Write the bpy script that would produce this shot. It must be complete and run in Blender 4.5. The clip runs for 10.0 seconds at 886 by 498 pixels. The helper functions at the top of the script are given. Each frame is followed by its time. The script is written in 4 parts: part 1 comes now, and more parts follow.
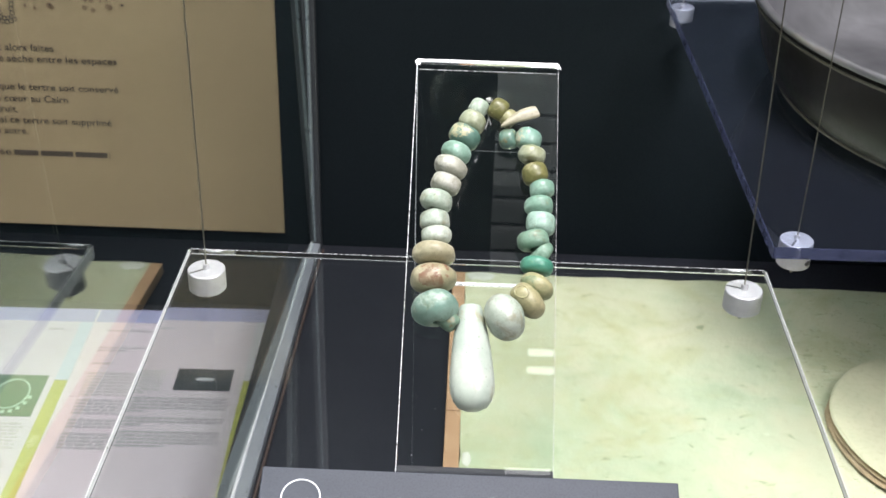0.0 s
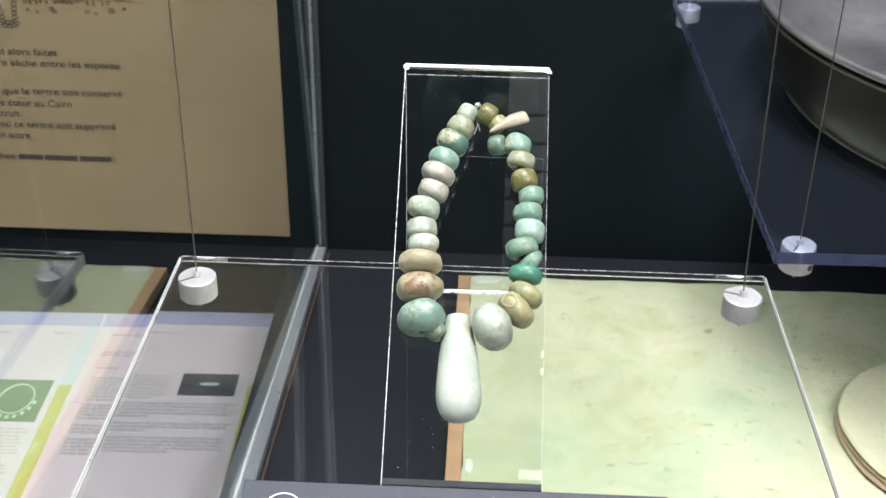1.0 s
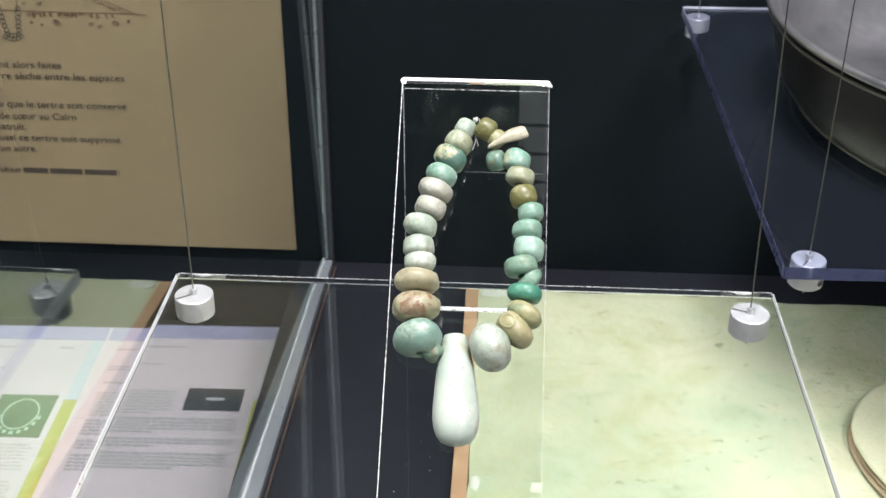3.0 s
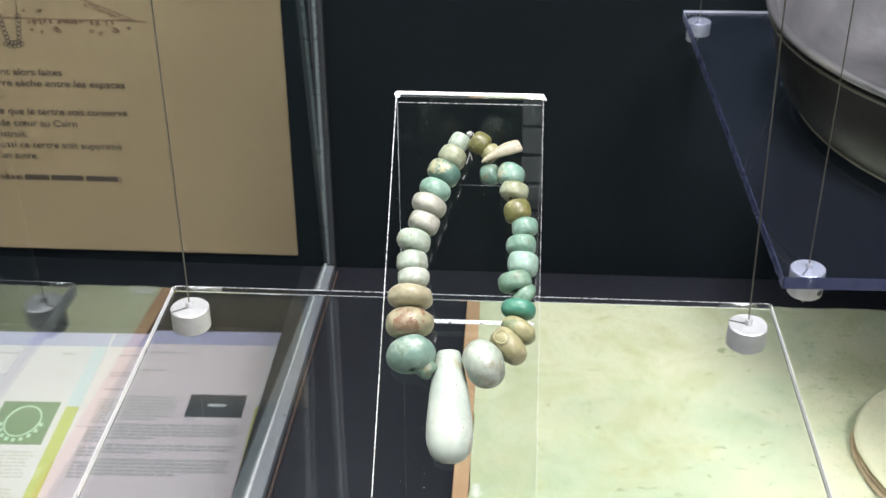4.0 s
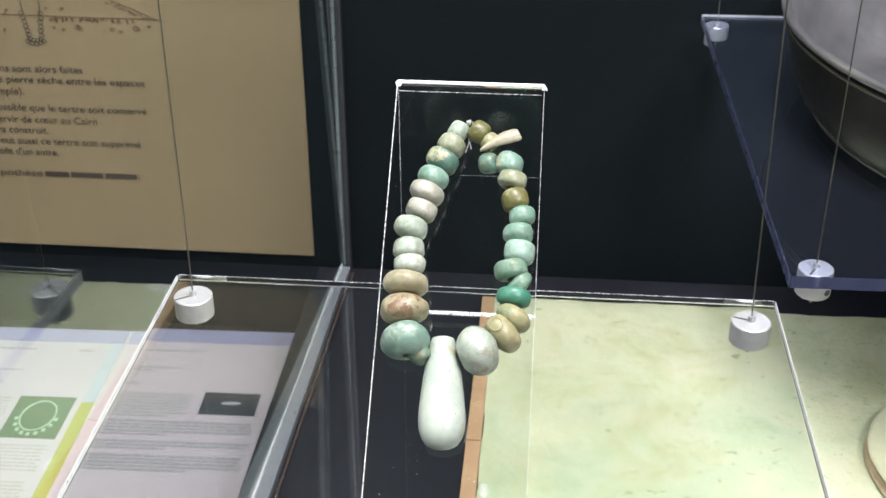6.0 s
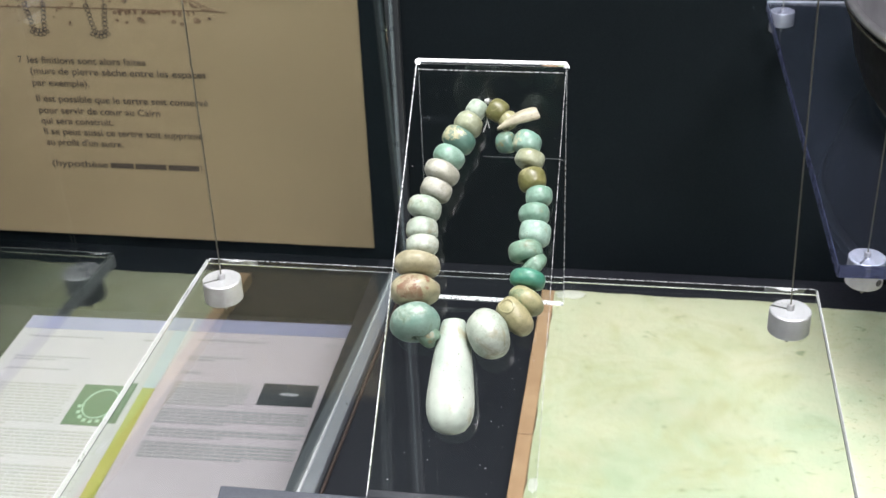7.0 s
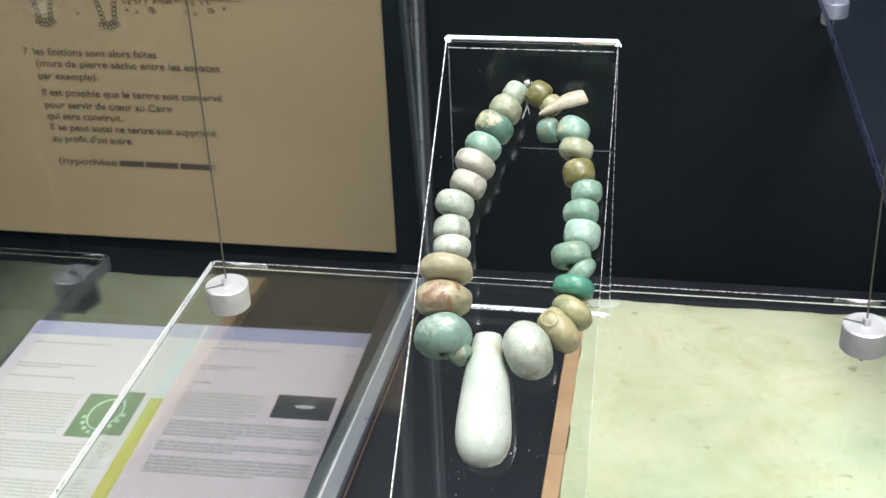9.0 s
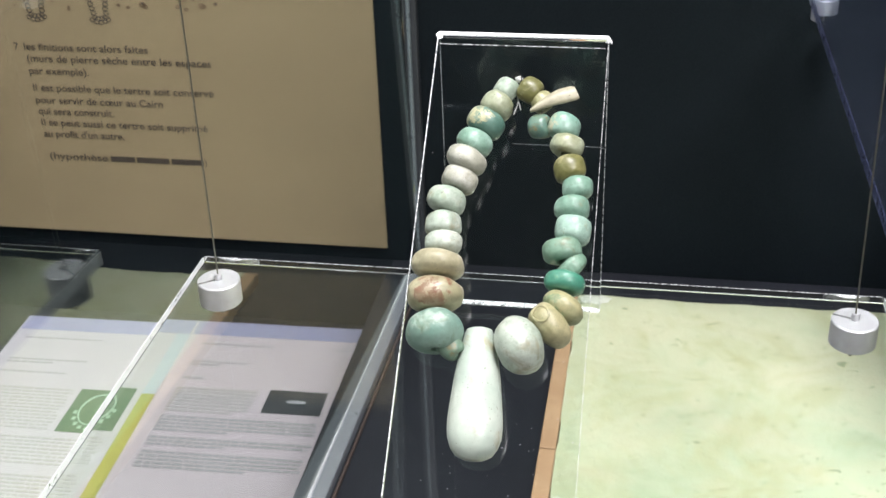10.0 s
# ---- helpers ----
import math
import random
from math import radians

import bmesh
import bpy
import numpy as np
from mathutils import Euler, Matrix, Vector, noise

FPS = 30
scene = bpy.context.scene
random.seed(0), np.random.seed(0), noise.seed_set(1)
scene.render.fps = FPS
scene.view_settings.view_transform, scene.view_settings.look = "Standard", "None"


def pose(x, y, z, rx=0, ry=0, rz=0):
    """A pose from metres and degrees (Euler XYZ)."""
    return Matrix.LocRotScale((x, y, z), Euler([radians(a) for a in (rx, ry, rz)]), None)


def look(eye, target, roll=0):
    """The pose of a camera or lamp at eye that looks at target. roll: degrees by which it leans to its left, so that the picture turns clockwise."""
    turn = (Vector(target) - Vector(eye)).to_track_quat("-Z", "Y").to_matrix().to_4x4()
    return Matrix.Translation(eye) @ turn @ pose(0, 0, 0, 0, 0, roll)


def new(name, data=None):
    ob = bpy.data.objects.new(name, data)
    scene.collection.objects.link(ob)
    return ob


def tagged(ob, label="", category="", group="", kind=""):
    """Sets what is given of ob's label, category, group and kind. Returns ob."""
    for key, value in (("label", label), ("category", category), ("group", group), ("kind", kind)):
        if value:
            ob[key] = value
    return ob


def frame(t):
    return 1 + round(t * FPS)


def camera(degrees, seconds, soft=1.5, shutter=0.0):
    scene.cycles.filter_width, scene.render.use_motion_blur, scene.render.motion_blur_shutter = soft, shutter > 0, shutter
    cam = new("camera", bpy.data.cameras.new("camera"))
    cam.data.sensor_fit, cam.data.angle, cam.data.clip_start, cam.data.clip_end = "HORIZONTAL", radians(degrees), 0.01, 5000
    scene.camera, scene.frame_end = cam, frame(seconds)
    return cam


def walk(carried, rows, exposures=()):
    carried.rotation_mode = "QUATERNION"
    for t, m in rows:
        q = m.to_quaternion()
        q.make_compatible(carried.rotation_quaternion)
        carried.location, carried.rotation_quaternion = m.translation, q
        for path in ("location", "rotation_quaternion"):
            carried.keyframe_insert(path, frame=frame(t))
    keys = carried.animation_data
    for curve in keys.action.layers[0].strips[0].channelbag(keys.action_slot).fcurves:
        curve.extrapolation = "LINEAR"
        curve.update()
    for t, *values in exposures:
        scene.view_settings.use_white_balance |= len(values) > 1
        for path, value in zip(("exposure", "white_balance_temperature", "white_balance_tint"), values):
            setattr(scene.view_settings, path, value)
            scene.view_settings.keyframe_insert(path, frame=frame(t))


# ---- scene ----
cam = camera(39.5, 10.0)
PATH = [
    (0, (-0.0064, -0.5511, 0.3289), (-0.0410, 1.1736, -0.6832), 1.59),
    (0.5, (-0.0072, -0.5498, 0.3293), (-0.0412, 1.1750, -0.6825), 1.51),
    (1, (0.0071, -0.5409, 0.3278), (-0.0607, 1.1818, -0.6858), 0.85),
    (1.5, (0.0106, -0.5391, 0.3250), (-0.0685, 1.1877, -0.6810), 0.70),
    (2, (0.0124, -0.5344, 0.3242), (-0.0737, 1.1934, -0.6795), 0.51),
    (2.5, (0.0129, -0.5313, 0.3233), (-0.0765, 1.1986, -0.6764), 0.43),
    (4, (0.0194, -0.5225, 0.3304), (-0.0865, 1.2033, -0.6748), -0.15),
    (4.5, (0.0234, -0.5207, 0.3293), (-0.0906, 1.2062, -0.6732), -0.17),
    (5, (0.0273, -0.5249, 0.3249), (-0.0931, 1.2081, -0.6661), 0.06),
    (6.5, (0.0456, -0.5270, 0.3158), (-0.1761, 1.2007, -0.6671), -1.05),
    (7, (0.0644, -0.5168, 0.3076), (-0.2430, 1.1988, -0.6734), -2.24),
    (7.5, (0.0683, -0.5179, 0.3065), (-0.2496, 1.1940, -0.6775), -2.24),
    (8, (0.0683, -0.5180, 0.3042), (-0.2456, 1.1927, -0.6832), -1.96),
    (8.5, (0.0604, -0.4888, 0.2891), (-0.2723, 1.2225, -0.6911), -2.25),
    (9, (0.0509, -0.4636, 0.2755), (-0.2913, 1.2512, -0.6952), -2.33),
    (9.5, (0.0499, -0.4610, 0.2736), (-0.2855, 1.2541, -0.6991), -2.20),
    (10, (0.0510, -0.4654, 0.2763), (-0.2763, 1.2487, -0.7006), -2.06),
]
cam.data.dof.use_dof, cam.data.dof.focus_distance, cam.data.dof.aperture_fstop = True, 0.45, 52.0
walk(cam, [(t, look(e, g, r)) for t, e, g, r in PATH])

# ---- world and lights ----
world = bpy.data.worlds.new("world")
world.use_nodes = True
world.node_tree.nodes["Background"].inputs[0].default_value = (0.5, 0.55, 0.6, 1)
world.node_tree.nodes["Background"].inputs[1].default_value = 0.02
scene.world = world


def area_lamp(name, eye, target, width, depth, watts, colour):
    data = bpy.data.lights.new(name, "AREA")
    data.shape, data.size, data.size_y = "RECTANGLE", width, depth
    data.energy, data.color = watts, colour
    ob = new(name, data)
    ob.matrix_world = look(eye, target)
    return ob


area_lamp("ceiling_strip_light", (0.72, -1.02, 1.30), (0.20, 0.1, -0.15), 0.45, 0.03, 29.0, (1.0, 0.967, 1.0))
area_lamp("ceiling_strip_light", (0.10, -0.10, 1.30), (-0.02, 0.05, 0.0), 0.45, 0.03, 29.0, (1.0, 0.967, 1.0))
for x, far, wide, deep, watts in ((0.133, -0.858, 0.05, 0.014, 0.010), (0.133, -0.892, 0.05, 0.014, 0.010), (0.120, -1.098, 0.08, 0.020, 0.022)):
    area_lamp("ceiling_panel_light", (x, far, 1.44), (x, far + 0.01, 0.0), wide, deep, watts, (1.0, 0.98, 0.97))

# ---- materials ----


def tree_of(name):
    mat = bpy.data.materials.new(name)
    mat.use_nodes = True
    tree = mat.node_tree
    return mat, tree, tree.nodes["Principled BSDF"]


def add(tree, kind, **sets):
    node = tree.nodes.new(kind)
    for key, value in sets.items():
        node.inputs[key.replace("_", " ")].default_value = value
    return node


def coords(tree):
    return tree.nodes.new("ShaderNodeTexCoord").outputs["Object"]


def ramp(tree, source, stops):
    node = tree.nodes.new("ShaderNodeValToRGB")
    els = node.color_ramp.elements
    while len(els) < len(stops):
        els.new(0.5)
    for el, (at, col) in zip(els, stops):
        el.position, el.color = at, (*col, 1) if len(col) == 3 else col
    tree.links.new(source, node.inputs[0])
    return node.outputs[0]


def blend(tree, factor, a, b):
    node = tree.nodes.new("ShaderNodeMix")
    node.data_type = "RGBA"
    for value, slot in ((factor, 0), (a, 6), (b, 7)):
        if isinstance(value, (tuple, float, int)):
            node.inputs[slot].default_value = (*value, 1) if isinstance(value, tuple) else value
        else:
            tree.links.new(value, node.inputs[slot])
    return node.outputs[2]


def noise_out(tree, vec, scale, detail=4.0, rough=0.55, distort=0.0):
    node = add(tree, "ShaderNodeTexNoise", Scale=scale, Detail=detail, Roughness=rough, Distortion=distort)
    tree.links.new(vec, node.inputs["Vector"])
    return node.outputs["Fac"]


def bump(tree, shader, height, strength, distance):
    node = add(tree, "ShaderNodeBump", Strength=strength, Distance=distance)
    tree.links.new(height, node.inputs["Height"])
    tree.links.new(node.outputs[0], shader.inputs["Normal"])


def plain(name, a, b, scale, rough=0.5, metal=0.0, relief=0.1, fine=8.0, spec=0.5):
    """Two tones of a colour in noise at two scales, with a fine relief."""
    mat, tree, shader = tree_of(name)
    vec = coords(tree)
    big, small = noise_out(tree, vec, scale), noise_out(tree, vec, scale * fine, 3.0)
    tone = blend(tree, ramp(tree, big, [(0.3, (0, 0, 0)), (0.7, (1, 1, 1))]), a, b)
    mid = tuple(0.82 * (p + q) / 2 for p, q in zip(a, b))
    tone = blend(tree, ramp(tree, small, [(0.5, (0, 0, 0)), (0.8, (0.6, 0.6, 0.6))]), tone, mid)
    tree.links.new(tone, shader.inputs["Base Color"])
    tree.links.new(ramp(tree, small, [(0.3, (rough * 0.85,) * 3), (0.7, (min(1, rough * 1.15),) * 3)]), shader.inputs["Roughness"])
    shader.inputs["Metallic"].default_value = metal
    shader.inputs["Specular IOR Level"].default_value = spec
    bump(tree, shader, small, relief, 0.0006)
    return mat


def bead_stone(name, pale, deep, stain, mix=0.5, stained=0.62, scale=150.0, rough=0.32, patch=None, worn=0.38):
    """Polished greenish stone: soft clouds of two tones, grime in worn hollows, fine pits, and one ragged patch of
    another tone.
    """
    mat, tree, shader = tree_of(name)
    vec = coords(tree)
    info = tree.nodes.new("ShaderNodeObjectInfo")
    shift = add(tree, "ShaderNodeVectorMath")
    shift.operation = "MULTIPLY_ADD"
    shift.inputs[1].default_value = (1, 1, 1)
    tree.links.new(vec, shift.inputs[0])
    tree.links.new(info.outputs["Random"], shift.inputs[2])
    vec = shift.outputs[0]
    cloud = noise_out(tree, vec, scale * 0.8, 4.0, 0.55, 0.3)
    blot = noise_out(tree, vec, scale * 1.3, 6.0, 0.62, 0.5)
    grain = noise_out(tree, vec, scale * 5, 5.0, 0.6)
    pits = noise_out(tree, vec, max(scale * 9, 1100.0), 3.0)
    tone = blend(tree, ramp(tree, cloud, [(mix - 0.10, (0, 0, 0)), (mix + 0.10, (1, 1, 1))]), pale, deep)
    if patch:
        tint, way, level = patch
        toward = add(tree, "ShaderNodeVectorMath")
        toward.operation = "DOT_PRODUCT"
        tree.links.new(coords(tree), toward.inputs[0])
        toward.inputs[1].default_value = tuple(45.0 * c for c in way)
        ragged = add(tree, "ShaderNodeMath")
        ragged.operation = "MULTIPLY_ADD"
        tree.links.new(blot, ragged.inputs[0])
        ragged.inputs[1].default_value = 1.5
        tree.links.new(toward.outputs["Value"], ragged.inputs[2])
        fleck = blend(tree, ramp(tree, noise_out(tree, vec, scale * 4, 5.0, 0.7), [(0.47, (0, 0, 0)), (0.55, (1, 1, 1))]), tint, tuple(0.35 * c + 0.65 * d for c, d in zip(tint, pale)))
        tone = blend(tree, ramp(tree, ragged.outputs[0], [(level - 0.04, (0, 0, 0)), (level + 0.04, (0.9, 0.9, 0.9))]), tone, fleck)
    tone = blend(tree, ramp(tree, blot, [(stained - 0.08, (0, 0, 0)), (stained + 0.04, (0.8, 0.8, 0.8))]), tone, stain)
    tone = blend(tree, ramp(tree, grain, [(0.36, (worn,) * 3), (0.56, (0, 0, 0))]), tone, tuple(v * 0.6 for v in deep))
    tone = blend(tree, ramp(tree, pits, [(0.66, (0, 0, 0)), (0.73, (0.7, 0.7, 0.7))]), tone, tuple(v * 0.4 for v in stain))
    tree.links.new(tone, shader.inputs["Base Color"])
    tree.links.new(ramp(tree, blot, [(0.3, (rough,) * 3), (0.75, (rough + 0.25,) * 3)]), shader.inputs["Roughness"])
    shader.inputs["Coat Weight"].default_value, shader.inputs["Coat Roughness"].default_value = 0.14, 0.27
    relief = blend(tree, 0.35, blot, grain)
    bump(tree, shader, relief, worn, 0.0012)
    return mat


def clear(name, colour=(0.97, 0.985, 0.98), ior=1.49, rough=0.0, haze=0.0, haze_colour=(0.5, 0.5, 0.5)):
    mat = bpy.data.materials.new(name)
    mat.use_nodes = True
    tree = mat.node_tree
    tree.nodes.remove(tree.nodes["Principled BSDF"])
    glass = add(tree, "ShaderNodeBsdfGlass", Color=(*colour, 1), Roughness=rough, IOR=ior)
    last = glass.outputs[0]
    if haze:
        dull = add(tree, "ShaderNodeBsdfDiffuse", Color=(*haze_colour, 1))
        mix = add(tree, "ShaderNodeMixShader", Fac=haze)
        tree.links.new(last, mix.inputs[1])
        tree.links.new(dull.outputs[0], mix.inputs[2])
        last = mix.outputs[0]
    tree.links.new(last, tree.nodes["Material Output"].inputs[0])
    return mat


def frosted(name, colour, scale, chips=0.45, cover=1.0):
    """A saw-cut acrylic edge: bright scattering chips broken by clear patches."""
    mat, tree, shader = tree_of(name)
    vec = coords(tree)
    chip = noise_out(tree, vec, scale, 5.0, 0.75)
    shader.inputs["Base Color"].default_value = (*colour, 1)
    shader.inputs["Roughness"].default_value = 0.3
    bump(tree, shader, chip, 0.6, 0.0006)
    empty = add(tree, "ShaderNodeBsdfTransparent")
    mix = tree.nodes.new("ShaderNodeMixShader")
    tree.links.new(ramp(tree, chip, [(chips - 0.05, (0.12 * cover,) * 3), (chips + 0.04, (cover,) * 3)]), mix.inputs[0])
    tree.links.new(empty.outputs[0], mix.inputs[1])
    tree.links.new(shader.outputs[0], mix.inputs[2])
    tree.links.new(mix.outputs[0], tree.nodes["Material Output"].inputs[0])
    return mat


ACRYLIC = clear("clear_acrylic")
PANE = clear("partition_glass", (0.93, 0.965, 0.95), 1.62)
# tinted sheet; its faint blue haze stands in for room light reflected in it
BLUE_ACRYLIC = clear("blue_acrylic", (0.87, 0.90, 0.97), 1.49, 0.0, 0.022, (0.15, 0.18, 0.25))
CUT = frosted("cut_edge", (0.90, 0.92, 0.92), 1000.0, 0.50, 0.85)
CUT_SOFT = frosted("sawn_edge", (0.72, 0.74, 0.75), 110.0, 0.38, 0.55)
CUT_FAINT = frosted("faint_cut_edge", (0.80, 0.82, 0.82), 900.0, 0.53, 0.7)
CUT_THIN = frosted("thin_cut_edge", (0.72, 0.74, 0.74), 700.0, 0.52, 0.55)
CUT_DULL = frosted("dull_sawn_edge", (0.72, 0.74, 0.74), 60.0, 0.34, 0.58)
FOOT_COVER = frosted("foot_cover", (0.022, 0.024, 0.028), 120.0, 0.30, 0.95)
LEAF_LINE = frosted("faint_leaf_line", (0.12, 0.13, 0.13), 90.0, 0.42, 0.6)
FOLD = frosted("whitened_fold", (0.92, 0.94, 0.94), 420.0, 0.40, 0.95)
BLUE_CUT = frosted("blue_edge", (0.060, 0.070, 0.14), 130.0, 0.43, 0.65)
ALU = plain("brushed_aluminium", (0.42, 0.42, 0.43), (0.35, 0.35, 0.36), 220, 0.45, 0.72, 0.06)
PROFILE = plain("grey_profile", (0.34, 0.37, 0.40), (0.30, 0.33, 0.36), 30, 0.32, 0.6, 0.01)
UPRIGHT_METAL = plain("dark_profile", (0.034, 0.038, 0.042), (0.041, 0.046, 0.051), 20, 0.45, 0.3, 0.01)
GLASS_EDGE = plain("glass_edge", (0.14, 0.17, 0.18), (0.105, 0.13, 0.14), 14, 0.3, 0.2, 0.02)
WIRE = plain("steel_wire", (0.17, 0.165, 0.135), (0.11, 0.107, 0.085), 900, 0.45, 0.8, 0.3)
SLOT = plain("dark_slot", (0.02, 0.02, 0.02), (0.03, 0.03, 0.03), 300, 0.6)
BLACK_WALL = plain("black_backcloth", (0.0021, 0.0045, 0.0062), (0.0031, 0.0062, 0.0081), 9, 0.9, 0, 0.3, 90, 0.15)
BLACK_FLOOR = plain("black_laminate", (0.0095, 0.0105, 0.0145), (0.0135, 0.015, 0.0195), 12, 0.5, 0, 0.05, 40, 0.30)
MATT_FLOOR = plain("black_matt_floor", (0.011, 0.0115, 0.0125), (0.015, 0.0155, 0.0165), 12, 0.85, 0, 0.05, 40, 0.05)
ROOM = plain("dim_room_paint", (0.055, 0.056, 0.058), (0.07, 0.071, 0.073), 1.2, 0.8)
BEIGE = plain("beige_card", (0.272, 0.203, 0.119), (0.30, 0.225, 0.132), 7, 0.7, 0, 0.04, 60, 0.3)
INK = plain("black_ink", (0.050, 0.036, 0.026), (0.072, 0.053, 0.038), 90, 0.7)
BROWN_INK = plain("brown_ink", (0.10, 0.055, 0.03), (0.15, 0.08, 0.045), 90, 0.7)
PAPER = plain("white_paper", (0.480, 0.448, 0.482), (0.520, 0.488, 0.518), 20, 0.5, 0, 0.02, 30)
PINK_PAPER = plain("pinkish_paper", (0.525, 0.455, 0.492), (0.56, 0.49, 0.527), 20, 0.5, 0, 0.02, 30)
HEADER = plain("blue_header_print", (0.29, 0.29, 0.45), (0.33, 0.33, 0.48), 25, 0.5)
YELLOW = plain("yellow_green_print", (0.33, 0.35, 0.06), (0.37, 0.38, 0.09), 25, 0.5)
GREY_MARGIN = plain("grey_margin_print", (0.44, 0.44, 0.47), (0.48, 0.48, 0.51), 25, 0.5)
CYAN = plain("pale_blue_print", (0.39, 0.45, 0.51), (0.43, 0.49, 0.54), 25, 0.5)
GREY_PRINT = plain("grey_print", (0.33, 0.315, 0.33), (0.39, 0.375, 0.385), 900, 0.6, 0, 0.0, 4)
PALE_PRINT = plain("pale_grey_print", (0.36, 0.345, 0.34), (0.46, 0.44, 0.43), 700, 0.6, 0, 0.0, 4)
PHOTO_DARK = plain("dark_photograph", (0.035, 0.04, 0.045), (0.07, 0.075, 0.08), 60, 0.4)
PHOTO_GREEN = plain("green_photograph", (0.05, 0.115, 0.06), (0.075, 0.15, 0.08), 90, 0.4)
PHOTO_PALE = plain("pale_green_print", (0.30, 0.46, 0.34), (0.40, 0.55, 0.42), 90, 0.4)
WOOD = plain("brown_wood", (0.46, 0.30, 0.17), (0.36, 0.22, 0.12), 40, 0.6, 0, 0.3)
RUST = plain("brown_strip", (0.045, 0.030, 0.024), (0.06, 0.04, 0.032), 60, 0.6)
LABEL = plain("slate_label", (0.022, 0.028, 0.040), (0.027, 0.034, 0.048), 30, 0.6, 0, 0.02, 40)
LABEL_WHITE = plain("white_print", (0.75, 0.77, 0.79), (0.70, 0.72, 0.74), 60, 0.5)
# the basin's outside is near-black, far darker than its inside
BASIN_OUTER = plain("dark_basin_outer", (0.0135, 0.0115, 0.0085), (0.008, 0.007, 0.0055), 20, 0.36, 0.2, 0.1, 7)
# wide spread of tones paints the inner wall's swirling highlights into the metal
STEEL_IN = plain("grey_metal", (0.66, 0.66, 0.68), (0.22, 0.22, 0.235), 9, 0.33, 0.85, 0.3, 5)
SEAM = plain("worn_seam", (0.11, 0.105, 0.085), (0.15, 0.14, 0.11), 40, 0.4, 0.5, 0.1)
KNOT = plain("clear_thread", (0.42, 0.43, 0.41), (0.30, 0.31, 0.29), 900, 0.25)
THREAD = plain("thread", (0.10, 0.09, 0.07), (0.15, 0.135, 0.105), 900, 0.7)


def green_plaster():
    mat, tree, shader = tree_of("green_plaster")
    vec = coords(tree)
    wide = noise_out(tree, vec, 5.0, 5.0, 0.6, 0.4)
    mid = noise_out(tree, vec, 22.0, 6.0, 0.62, 0.5)
    fine = noise_out(tree, vec, 160.0, 5.0, 0.6)
    tone = blend(tree, ramp(tree, wide, [(0.40, (0, 0, 0)), (0.60, (1, 1, 1))]), (0.484, 0.510, 0.340), (0.410, 0.474, 0.312))
    tone = blend(tree, ramp(tree, mid, [(0.45, (0, 0, 0)), (0.75, (0.8, 0.8, 0.8))]), tone, (0.520, 0.508, 0.340))
    tone = blend(tree, ramp(tree, mid, [(0.26, (0.6, 0.6, 0.6)), (0.43, (0, 0, 0))]), tone, (0.282, 0.372, 0.224))
    streak = add(tree, "ShaderNodeMapping")
    streak.inputs["Scale"].default_value = (1.0, 1.8, 1.0)
    tree.links.new(vec, streak.inputs["Vector"])
    pit = noise_out(tree, streak.outputs[0], 70.0, 5.0, 0.7, 1.0)
    tone = blend(tree, ramp(tree, pit, [(0.615, (0, 0, 0)), (0.665, (0.85, 0.85, 0.85))]), tone, (0.20, 0.26, 0.14))
    speck = noise_out(tree, vec, 230.0, 4.0, 0.7, 0.6)
    tone = blend(tree, ramp(tree, speck, [(0.605, (0, 0, 0)), (0.68, (0.75, 0.75, 0.75))]), tone, (0.27, 0.30, 0.18))
    stain = noise_out(tree, vec, 11.0, 7.0, 0.7, 0.8)
    tone = blend(tree, ramp(tree, stain, [(0.47, (0, 0, 0)), (0.66, (0.8, 0.8, 0.8))]), tone, (0.376, 0.391, 0.206))
    tree.links.new(tone, shader.inputs["Base Color"])
    shader.inputs["Roughness"].default_value = 0.75
    bump(tree, shader, fine, 0.6, 0.0016)
    return mat


PLASTER = green_plaster()
PLASTER_WHITE = plain("white_plaster", (0.60, 0.61, 0.52), (0.52, 0.54, 0.44), 60, 0.8, 0, 0.3)
DISC_TOP = plain("cream_stone", (0.52, 0.52, 0.34), (0.45, 0.47, 0.30), 25, 0.8, 0, 0.35, 9)
DISC_SIDE = plain("brown_layered_stone", (0.34, 0.27, 0.15), (0.20, 0.16, 0.09), 45, 0.85, 0, 0.5, 7)

